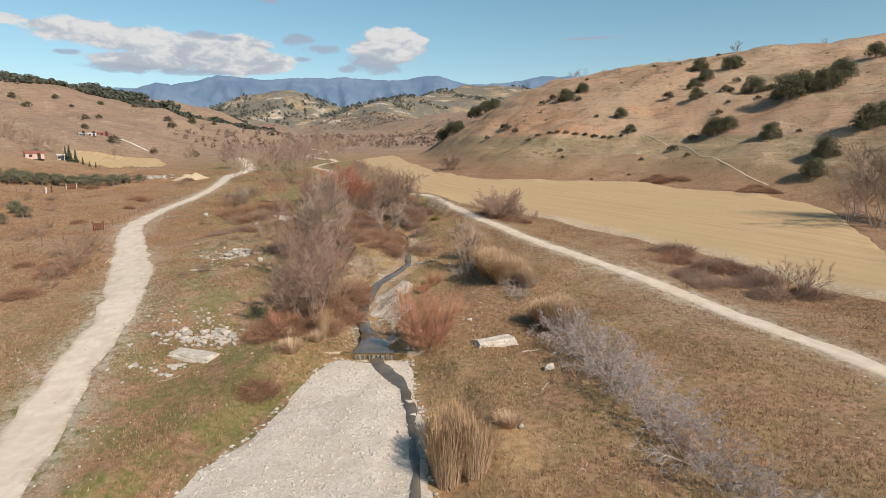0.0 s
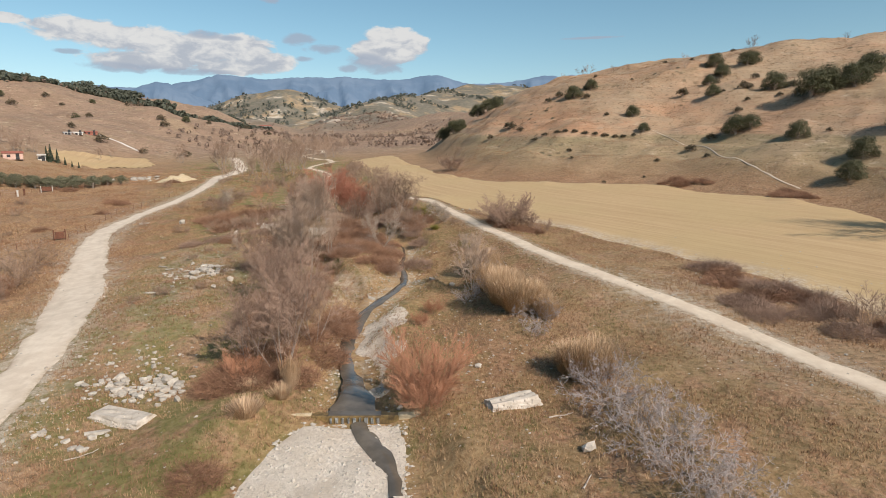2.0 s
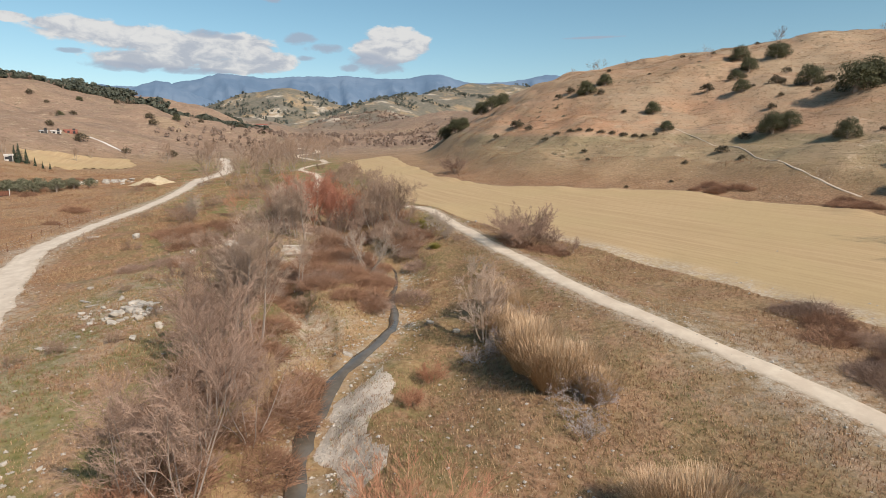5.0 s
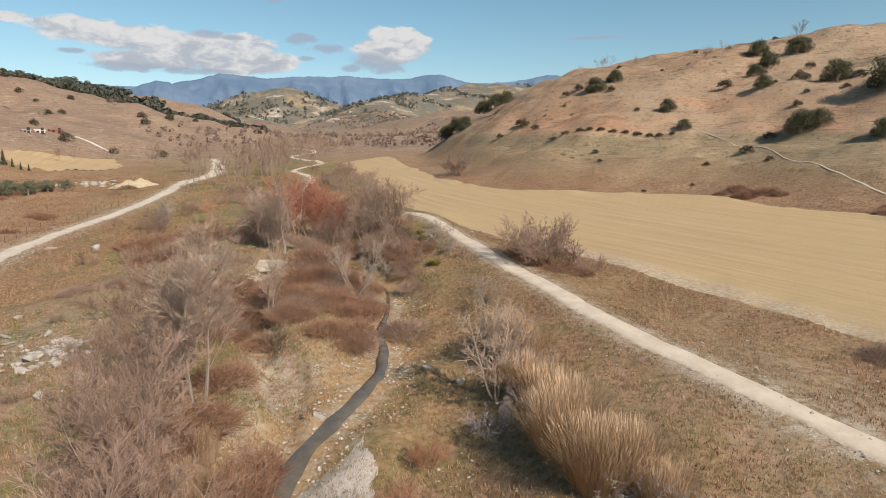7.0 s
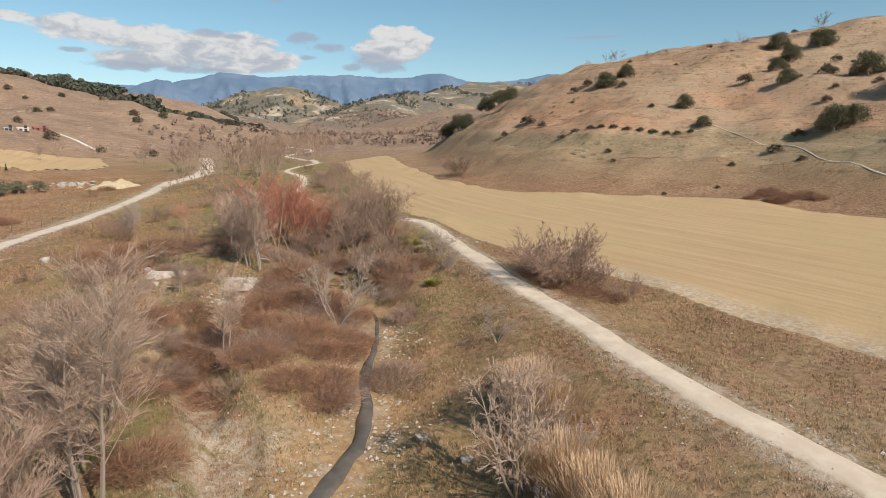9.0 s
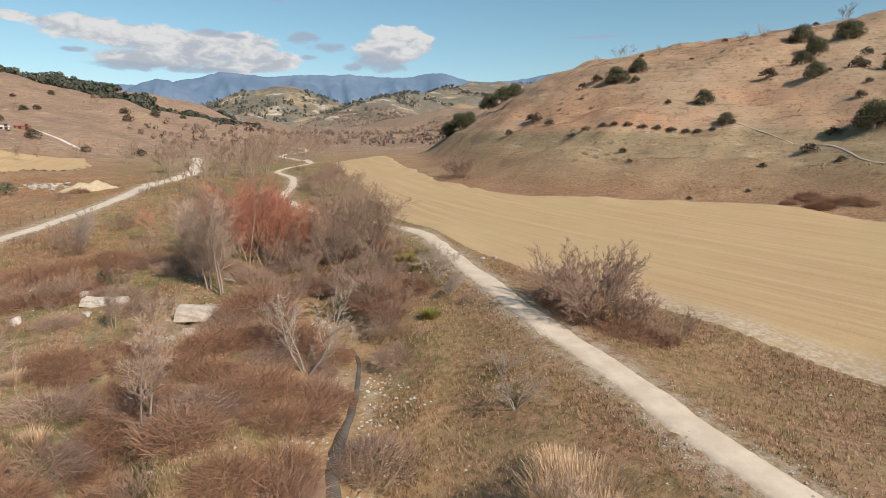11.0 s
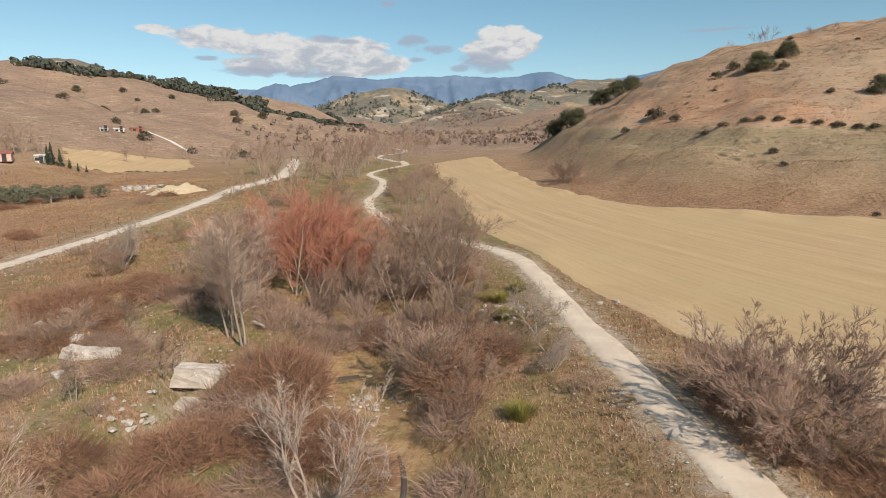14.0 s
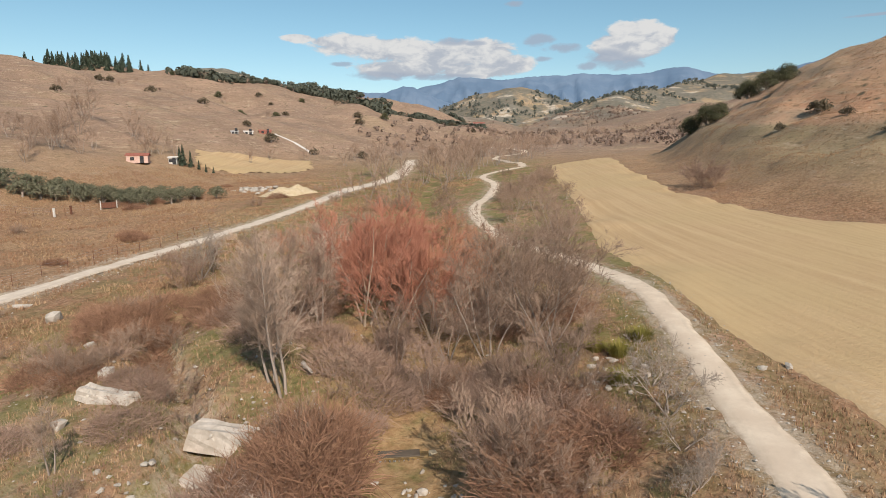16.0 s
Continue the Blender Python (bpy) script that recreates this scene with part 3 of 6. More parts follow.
def build_ground():
    az = np.radians(np.concatenate([np.arange(-80, 60, 0.38), np.arange(62, 278, 4.0)]))
    rr = [0.5]
    while rr[-1] < 4700:
        r = rr[-1]
        rr.append(r + (3.0 if r < 20 else 0.7 if r < 125 else 0.7 * (r / 125) ** 1.4))
    rr = np.array(rr)
    R, A = np.meshgrid(rr, az, indexing="ij")
    x, y = R * np.sin(A), R * np.cos(A)
    z = land(x, y)
    droad = np.minimum(near_dist(x, y, LEFT_ROAD_LINE) - 1.2, near_dist(x, y, RIGHT_PATH_LINE) - 0.35)
    fin = within(x, y, FIELD)
    dfield = np.where(fin, near_dist(x, y, FIELD, closed=True), -1.0)
    z = z - 0.18 * (1 - smooth(-0.1, 0.5, droad)) - 0.35 * smooth(0.2, 1.6, dfield)
    dh = np.where(within(x, y, HILL_FOOT), seg_dist(x, y, HILL_FOOT, closed=True), 0)
    dl = np.where(within(x, y, LEFT_FOOT), seg_dist(x, y, LEFT_FOOT, closed=True), 0)
    hill = np.clip(smooth(2, 20, dh) + smooth(5, 60, dl) + smooth(230, 330, R), 0, 1)
    ds = near_dist(x, y, STREAM_LINE)
    bank = (1 - smooth(2.5, 6.5, ds + 4 * fbm(x * 0.2, y * 0.2, 3))) * (y < 130)
    green = np.clip(1 - smooth(16, 40, ds) + 0.12, 0, 1) * (1 - hill) * (1 - 0.62 * smooth(-4, 3, x)) + 0.25 * hill * (1 - smooth(150, 400, R))
    dlr, drp = near_dist(x, y, LEFT_ROAD_LINE), near_dist(x, y, RIGHT_PATH_LINE)
    bare = (1 - smooth(1.4, 4.5, dlr)) * 0.9 + (1 - smooth(1.1, 2.2, drp)) * 0.75 + np.exp(-(((x + 27) / 9) ** 2 + ((y - 72) / 22) ** 2)) * 0.55
    bare = np.clip(bare + 0.9 * np.exp(-(((x + 9.5) / 2.2) ** 2 + ((y - 66) / 6) ** 2)) + 0.8 * (1 - smooth(0.5, 1.6, near_dist(x, y, GULLY))), 0, 1)
    bare = np.clip(bare + 0.95 * (1 - smooth(1.2, 2.6, ds + 1.5 * fbm(x * 0.3, y * 0.3, 3))) * smooth(44, 50, y) * (1 - smooth(86, 94, y)), 0, 1)
    bare = np.clip(bare + 0.7 * np.exp(-(((x + 7.5) / 2.0) ** 2 + ((y - 71) / 2.5) ** 2)) + 0.5 * np.exp(-(((x - 20) / 6) ** 2 + ((y - 58) / 14) ** 2)) * (drp < 6), 0, 1)
    # from 650 m outwards: pale rock, and cover with haze in its colour
    hazed_far = np.clip(smooth(650, 900, R) * 0.9 + 0.0 * x, 0, 1)
    # the slope is greener below the terrace and rust-coloured on the shoulder above it
    over = z - (-1.3 + np.maximum(np.minimum(y, 600) * 0.0524, -8) + 0.035 * np.clip(x, -60, 150))
    upper = np.where(dh > 0, smooth(7.5, 10.5, over), 0.45)
    russet = np.where(dh > 0, smooth(8, 11, over) * (1 - smooth(14, 20, over)) * (1 - smooth(55, 85, x)), 0.15)
    n = len(az)
    verts = np.stack([x, y, z], -1).reshape(-1, 3).tolist()
    faces = grid_faces(len(rr), n, wrap=True) + [tuple(range(n - 1, -1, -1))]
    me = mesh_from("ground", verts, faces, M_GROUND, True, {"hill": hill.ravel(), "green": green.ravel(), "bare": bare.ravel(), "bank": bank.ravel(), "hazed_far": hazed_far.ravel(), "far": smooth(120, 300, R).ravel(), "upper": upper.ravel(), "west": (np.clip(smooth(5, 60, dl) + smooth(240, 330, R) * (dh <= 0), 0, 1) * (1 - smooth(900, 1300, R))).ravel(), "russet": russet.ravel()})
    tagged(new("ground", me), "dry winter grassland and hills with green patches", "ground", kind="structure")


def strip(name, curve, widths, lift, material, across=8, ragged=0.35, level=None):
    """A band along a curve, draped on the land."""
    rows, verge, rut, along = [], [], [], []
    n = len(curve)
    cx, cy = np.array([p.x for p in curve]), np.array([p.y for p in curve])
    wob = fbm(cx * 0.7, cy * 0.7, 3), fbm(cx * 0.7 + 50, cy * 0.7, 3)
    for i, p in enumerate(curve):
        a, b = curve[max(i - 1, 0)], curve[min(i + 1, n - 1)]
        t = (b - a).normalized()
        w = np.interp(i / (n - 1), np.linspace(0, 1, len(widths)), widths)
        for j in range(across + 1):
            s = j / across * 2 - 1
            half = w / 2 * (1 + ragged * (wob[1] if s > 0 else wob[0])[i])
            rows.append((p.x + t.y * half * s, p.y - t.x * half * s))
            verge.append(max(0, (abs(s) - 0.6) / 0.4) ** 1.5)
            rut.append(math.exp(-((abs(s) - 0.45) / 0.16) ** 2))
    xy = np.array(rows)
    z = land(xy[:, 0], xy[:, 1]) + lift if level is None else level(xy[:, 0], xy[:, 1])
    z = z - 0.1 * (np.array(verge) > 0.99)
    verts = np.column_stack([xy, z]).tolist()
    faces = [(i * (across + 1) + j, i * (across + 1) + j + 1, (i + 1) * (across + 1) + j + 1, (i + 1) * (across + 1) + j) for i in range(n - 1) for j in range(across)]
    return mesh_from(name, verts, faces, material, True, {"verge": verge, "rut": rut})


def build_roads():
    # widths are given point by point along the plan's chain
    lengths = np.concatenate([[0], np.cumsum([math.dist(a, b) for a, b in zip(LEFT_ROAD, LEFT_ROAD[1:])])])
    widths = np.interp(np.linspace(0, lengths[-1], 40), lengths, LEFT_ROAD_WIDTH).tolist()
    me = strip("dirt_road", LEFT_ROAD_CURVE, widths, 0.03, M_ROAD, 10, 0.5)
    tagged(new("dirt_road", me), "pale dusty dirt track curving along the valley", "road", kind="structure")
    me = strip("gravel_path", RIGHT_PATH_CURVE, [1.9], 0.03, M_PATH, 8, 0.35)
    tagged(new("gravel_path", me), "narrow pale gravel path beside the field", "path", kind="structure")


def area(name, poly, step, lift, material, ragged, attrs=None):
    """A sheet inside a polygon, draped on the land: a grid clipped to it."""
    xs, ys = [p[0] for p in poly], [p[1] for p in poly]
    gx, gy = np.arange(min(xs) - step, max(xs) + step, step), np.arange(min(ys) - step, max(ys) + step, step)
    X, Y = np.meshgrid(gx, gy, indexing="ij")
    inside = within(X, Y, poly)
    d = np.where(inside, 1, -1) * seg_dist(X, Y, poly, closed=True) + ragged * fbm(X * 0.35, Y * 0.35, 4)
    Z = land(X, Y) + lift - 0.35 * (1 - smooth(-0.6, 0.8, d))
    keep = d > -0.9
    idx = -np.ones(X.shape, int)
    idx[keep] = np.arange(keep.sum())
    a, b, c, e = idx[:-1, :-1], idx[1:, :-1], idx[1:, 1:], idx[:-1, 1:]
    ok = (a >= 0) & (b >= 0) & (c >= 0) & (e >= 0)
    faces = np.stack([a[ok], b[ok], c[ok], e[ok]], -1).tolist()
    verts = np.stack([X[keep], Y[keep], Z[keep]], -1).tolist()
    extra = {k: f(X[keep], Y[keep], d[keep]) for k, f in (attrs or {}).items()}
    return mesh_from(name, verts, faces, material, True, extra)


def build_field():
    # drill rows follow the long lower edge, which bends round the hill's foot
    spine = [(-30, 262), (-12, 205), (3, 160), (20, 125), (42, 90), (60, 60)]
    cum = np.concatenate([[0], np.cumsum([math.dist(a, b) for a, b in zip(spine, spine[1:])])]).tolist()

    def row(x, y, d):
        dist = seg_dist(x, y, sample(spine, 4.0))
        side = np.where(within(x, y, spine + [(300, 60), (300, 400), (-30, 400)]), 1, -1)
        return dist * side + 60

    me = area("field", FIELD, 0.6, 0.03, M_FIELD, 0.5, {"row": row, "along": lambda x, y, d: seg_dist(x, y, spine, cum)[1], "verge": lambda x, y, d: (1 - smooth(1.2, 4.6, d)) * smooth(4, 14, x) * (1 - smooth(36, 44, x)) * (y < 110)})
    tagged(new("field", me), "tan ploughed field drilled in long curving rows", "field", kind="structure")


def build_gravel_bed():
    me = area("gravel_bed", GRAVEL_BED, 0.4, 0.06, M_GRAVEL, 0.9, {"verge": lambda x, y, d: 1 - smooth(-0.5, 0.5, d)})
    tagged(new("gravel_bed", me), "dry bed of pale river gravel below the weir", "gravel", kind="structure")


def build_gravel_bar():
    bar = [(-4.3, 45.4), (-4.9, 47.5), (-5.9, 51), (-6.3, 55), (-6.2, 59), (-5.0, 62.5), (-3.4, 65), (-3.0, 62), (-2.9, 57), (-2.5, 52.5), (-2.7, 48.5), (-3.1, 46.2)]
    me = area("gravel_bar", bar, 0.35, 0.04, M_GRAVEL, 2.2, {"verge": lambda x, y, d: 1 - smooth(-0.4, 1.2, d)})
    tagged(new("gravel_bar", me), "pale gravel bar beside the stream", "gravel", kind="structure")


WEIR_Y, WEIR2_Y = 42.4, 97.5


def water_level(x, y):
    d, t = seg_dist(np.asarray(x), np.asarray(y), STREAM_CURVE, [p.y for p in STREAM_CURVE])
    base = land(np.interp(t, [p.y for p in STREAM_CURVE], [p.x for p in STREAM_CURVE]), t) + 0.16 - 0.12 * smooth(78, 86, t)
    return base + 0.22 * ((t > WEIR_Y) & (t < WEIR_Y + 14)) * (1 - smooth(WEIR_Y + 2, WEIR_Y + 14, t))


def build_water():
    fine = sample(STREAM, 0.8)
    lower = [p for p in fine if p.y <= WEIR_Y - 1.0] + [Vector((-4.6, WEIR_Y - 0.3, 0))]
    upper = [Vector((-4.9, WEIR_Y + 0.2, 0))] + [p for p in fine if WEIR_Y + 0.9 <= p.y <= 93.5]
    me = strip("stream_below", lower, [0.45, 0.45, 0.5, 0.5, 0.6, 1.2], 0, M_WATER, 4, 1.3, water_level)
    tagged(new("stream_below_weir", me), "thin dark trickle of water along the gravel", "stream", kind="structure")
    me = strip("stream_above", upper, [3.2, 1.7, 1.2, 1.05, 1.0, 1.3, 1.2, 1.0, 0.9, 0.85, 0.8, 0.75, 0.7, 0.65, 0.6, 0.5, 0.4, 0.25], 0, M_WATER, 4, 0.7, water_level)
    tagged(new("stream_above_weir", me), "slow grey stream winding between grassy banks", "stream", kind="structure")


def build_mountains():
    """The far blue range, a backdrop beyond the last hills; haze is painted in."""
    k = Mat("haze_glow_mountain")
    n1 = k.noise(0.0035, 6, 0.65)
    # blue base colour and faint blue emission stand in for the air's haze
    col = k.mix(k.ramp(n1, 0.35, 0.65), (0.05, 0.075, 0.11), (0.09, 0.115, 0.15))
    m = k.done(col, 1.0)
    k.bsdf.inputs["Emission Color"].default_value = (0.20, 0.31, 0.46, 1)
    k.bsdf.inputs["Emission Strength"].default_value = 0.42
    crest = polar([(-75, 4300, 300), (-50, 4300, 330), (-36, 4300, 352), (-31.7, 4300, 374), (-29, 4300, 396), (-25.7, 4300, 388), (-23.5, 4300, 420), (-19, 4300, 500), (-16, 4300, 478), (-14.2, 4300, 478), (-8.7, 4300, 508), (-6.1, 4300, 482), (-3, 4300, 492), (0.2, 4300, 514), (2.8, 4300, 455), (6.4, 4300, 470), (9.5, 4300, 505), (20, 4300, 480), (60, 4300, 380)])
    az = np.radians(np.arange(-80, 62, 0.2))
    rr = np.linspace(3300, 4600, 40)
    R, A = np.meshgrid(rr, az, indexing="ij")
    x, y = R * np.sin(A), R * np.cos(A)
    d, c = seg_dist(x, y, crest, [p[2] for p in crest])
    rid = np.abs(fbm(np.degrees(A) * 0.55, R * 0.0012, 4))
    z = c - 0.36 * d * (0.75 + 0.9 * rid) + fbm(np.degrees(A) * 0.9, R * 0.002, 4) * 22
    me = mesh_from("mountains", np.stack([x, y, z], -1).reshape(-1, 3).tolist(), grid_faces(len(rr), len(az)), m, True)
    cone = polar([(-33, 3100, 150), (-30, 3100, 215), (-27.5, 3100, 250), (-24.6, 3100, 318), (-23.6, 3100, 310), (-21.5, 3100, 258), (-18, 3100, 180)])
    az, rr = np.radians(np.arange(-36, -15, 0.15)), np.linspace(2500, 3250, 26)
    R, A = np.meshgrid(rr, az, indexing="ij")
    x, y = R * np.sin(A), R * np.cos(A)
    d, c = seg_dist(x, y, cone, [p[2] for p in cone])
    z = c - 0.36 * d * (0.75 + 0.9 * np.abs(fbm(np.degrees(A) * 0.9, R * 0.0016, 4))) + fbm(np.degrees(A) * 1.4, R * 0.003, 4) * 12
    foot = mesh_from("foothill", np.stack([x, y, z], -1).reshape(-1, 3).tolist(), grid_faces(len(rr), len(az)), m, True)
    tagged(new("backdrop_foothill", foot), "cone-shaped hill before the mountains in painted blue haze", "mountains", kind="structure")
    tagged(new("backdrop_mountains", me), "mountain range beyond the valley in painted blue haze", "mountains", kind="structure")


build_ground()
build_roads()
build_field()
build_gravel_bed()
build_gravel_bar()
build_water()
build_mountains()


# ---- plants ----
class Tubes:
    """Gathers tapering tubes into one mesh."""

    def __init__(self):
        self.v, self.f = [], []

    def tube(self, pts, radii, sides=3, pointed=False):
        base = len(self.v)
        n = len(pts)
        if pointed:
            self.tube(pts[:-1], radii[:-1], sides) if n > 2 else self.ring(pts[0], pts[1], radii[0], sides)
            k0 = len(self.v) - sides
            self.v.append(tuple(pts[-1]))
            self.f += [(k0 + k, k0 + (k + 1) % sides, len(self.v) - 1) for k in range(sides)]
            return
        for i, p in enumerate(pts):
            a, b = pts[max(i - 1, 0)], pts[min(i + 1, n - 1)]
            d = (b - a)
            d = d.normalized() if d.length > 1e-6 else Vector((0, 0, 1))
            u = d.cross(Vector((0.31, 0.95, 0.02)))
            u = u.normalized() if u.length > 1e-4 else Vector((1, 0, 0))
            w = d.cross(u)
            for k in range(sides):
                t = 2 * math.pi * k / sides
                q = p + (u * math.cos(t) + w * math.sin(t)) * radii[i]
                self.v.append((q.x, q.y, q.z))
        for i in range(n - 1):
            for k in range(sides):
                k2 = (k + 1) % sides
                self.f.append((base + i * sides + k, base + i * sides + k2, base + (i + 1) * sides + k2, base + (i + 1) * sides + k))

    def ring(self, p, q, r, sides):
        d = (q - p).normalized()
        u = d.cross(Vector((0.31, 0.95, 0.02)))
        u = u.normalized() if u.length > 1e-4 else Vector((1, 0, 0))
        w = d.cross(u)
        for k in range(sides):
            t = 2 * math.pi * k / sides
            self.v.append(tuple(p + (u * math.cos(t) + w * math.sin(t)) * r))

    def blade(self, p, d, length, width, bend=0.2):
        """A narrow bent leaf of two faces."""
        s = d.cross(Vector((0, 0, 1)))
        s = (s.normalized() if s.length > 1e-4 else Vector((1, 0, 0))) * width / 2
        mid = p + d * length * 0.55
        tip = p + d * length + Vector((d.x, d.y, -0.3)) * length * bend
        b = len(self.v)
        for q in (p - s, p + s, mid + s * 0.8, mid - s * 0.8, tip):
            self.v.append((q.x, q.y, q.z))
        self.f += [(b, b + 1, b + 2, b + 3), (b + 3, b + 2, b + 4)]

    def leaf(self, p, n, size, rng):
        u = n.cross(Vector((rng.uniform(-1, 1), rng.uniform(-1, 1), rng.uniform(-1, 1))))
        u = u.normalized() if u.length > 1e-4 else Vector((1, 0, 0))
        w = n.cross(u)
        b = len(self.v)
        for q in (p - u * size * 0.5, p + w * size * 0.32 + n * size * 0.1, p + u * size * 0.5, p - w * size * 0.32 + n * size * 0.06):
            self.v.append((q.x, q.y, q.z))
        self.f.append((b, b + 1, b + 2, b + 3))

    def mesh(self, name, material):
        return mesh_from(name, self.v, self.f, material)


def wander(p, d, length, segs, curl, rng, up=0.0):
    """A bent line of points from p towards d."""
    pts = [p.copy()]
    d = d.normalized()
    for _ in range(segs):
        d = (d + Vector((rng.gauss(0, curl), rng.gauss(0, curl), rng.gauss(0, curl) + up))).normalized()
        pts.append(pts[-1] + d * (length / segs))
    return pts


def side_dir(d, angle, rng):
    """A direction that leaves d by about the angle, in radians."""
    u = d.cross(Vector((rng.uniform(-1, 1), rng.uniform(-1, 1), rng.uniform(-1, 1))))
    u = u.normalized() if u.length > 1e-4 else Vector((1, 0, 0))
    return (d * math.cos(angle) + u * math.sin(angle)).normalized()


def grow(meshes, pts, radius, level, spec, rng):
    """Side shoots of one limb, down to the last level. spec: rows of (count, length share, angle, curl, up, slenderness)."""
    if level >= len(spec):
        return
    count, share, angle, curl, up, taper = spec[level]
    total = sum((b - a).length for a, b in zip(pts, pts[1:]))
    last = level == len(spec) - 1
    for i in range(count):
        f = rng.uniform(0.22, 1.0) if level else 0.25 + 0.75 * (i + rng.random()) / count
        x = f * (len(pts) - 1)
        k = min(int(x), len(pts) - 2)
        p = pts[k].lerp(pts[k + 1], x - k)
        d = (pts[k + 1] - pts[k]).normalized()
        length = total * share * rng.uniform(0.6, 1.25) * (1.15 - 0.55 * f)
        r = radius * taper * (1.1 - 0.5 * f)
        segs = 1 if last else 2 if level == len(spec) - 2 and level else 3
        line = wander(p, side_dir(d, angle * rng.uniform(0.6, 1.3), rng), length, segs, curl, rng, up)
        r = max(r, FINE[0])
        meshes[min(level + 1, len(meshes) - 1)].tube(line, [r * (1 - 0.8 * j / segs) + 0.002 for j in range(segs + 1)], 3, True)
        grow(meshes, line, r, level + 1, spec, rng)


FINE = [0.0085]  # the thinnest twig


def woody(name, seed, stems, height, radius, lean, spec, bark, twig, label, category, sides=5, spread=0.3, base_curl=0.09, up=0.05, group="", fine=0.0085):
    """A bare tree or shrub: stems, branches and twigs as three parts."""
    rng = random.Random(seed)
    FINE[0] = fine
    meshes, singles = [Tubes(), Tubes(), Tubes()], []
    for i in range(stems):
        a = 2 * math.pi * (i + rng.random() * 0.6) / stems
        off = Vector((math.cos(a), math.sin(a), 0)) * spread * rng.uniform(0.2, 1.0)
        d = Vector((math.cos(a) * lean * rng.uniform(0.4, 1.3), math.sin(a) * lean * rng.uniform(0.4, 1.3), 1)).normalized()
        h = height * rng.uniform(0.72, 1.0)
        segs = 6
        line = wander(off + Vector((0, 0, -0.15)), d, h, segs, base_curl, rng, up)
        if stems < 8:
            meshes[0] = Tubes()
            singles.append(meshes[0])
        meshes[0].tube(line, [radius * (1 - 0.86 * j / segs) for j in range(segs + 1)], sides)
        grow(meshes, line, radius * 0.62, 0, spec, rng)
    root = new(name)
    tagged(root, label, category, group)
    for t in singles:
        part_mesh("trunk", t.mesh("trunk", bark), root)
    for nm, t, m in (("stool", meshes[0], bark), ("branchwork", meshes[1], bark if stems < 3 and bark != M_GREYBARK else twig), ("crown", meshes[2], twig)):
        if t.v and not (singles and nm == "stool"):
            tagged(part_mesh(nm, t.mesh(nm, m), root), kind="stuff")
    return root


def mound(name, seed, wide, high, count, length, radius, material, label, category="shrub", group="bramble scrub"):
    """A tangled heap of arching canes."""
    rng = random.Random(seed)
    t, core = Tubes(), Tubes()
    for i in range(count):
        a, r = rng.uniform(0, 6.283), wide / 2 * math.sqrt(rng.random())
        p = Vector((math.cos(a) * r, math.sin(a) * r, max(0.0, high * 0.75 * (1 - (2 * r / wide) ** 2)) * rng.uniform(0.0, 1.0)))
        d = Vector((math.cos(a) * 0.7 + rng.gauss(0, 0.7), math.sin(a) * 0.7 + rng.gauss(0, 0.7), rng.uniform(0.15, 1.1))).normalized()
        n = 2 if i % 4 == 0 else 1
        line = wander(p, d, length * rng.uniform(0.5, 1.2) * (1 if n == 2 else 0.6), n, 0.3, rng, -0.14)
        (core if i % 9 == 0 else t).tube(line, [radius, radius * 0.75, radius * 0.5][:n + 1], 3, True)
    root = new(name)
    tagged(root, label, category, group)
    tagged(part_mesh("understorey", core.mesh("understorey", material), root), kind="stuff")
    tagged(part_mesh("crown", t.mesh("crown", material), root), kind="stuff")
    return root


def clump(name, seed, wide, high, count, blade_width, material, label, category, group, splay=0.35, plume=None, loose=0.1):
    """Upright stalks that splay from one root: reeds, canes, grass, broom."""
    rng = random.Random(seed)
    t, pl = Tubes(), Tubes()
    for _ in range(count):
        a, r = rng.uniform(0, 6.283), math.sqrt(rng.random())
        p = Vector((math.cos(a) * r * wide * 0.32, math.sin(a) * r * wide * 0.32, -0.05))
        d = Vector((math.cos(a) * r * splay + rng.gauss(0, loose), math.sin(a) * r * splay + rng.gauss(0, loose), 1)).normalized()
        h = high * rng.uniform(0.55 if loose < 0.2 else 0.3, 1.0) * (1.05 - 0.25 * r)
        t.blade(p, d, h, blade_width * rng.uniform(0.7, 1.3), rng.uniform(0.02, 0.22))
        if plume is not None and rng.random() < 0.5:
            pl.blade(p + d * h * 0.8, d, h * 0.2, blade_width * 2.0, 0.3)
    root = new(name)
    tagged(root, label, category, group)
    tagged(part_mesh("tuft", t.mesh("tuft", material), root), kind="stuff")
    if pl.v:
        tagged(part_mesh("plume_tuft", pl.mesh("plume_tuft", plume), root), kind="stuff")
    return root


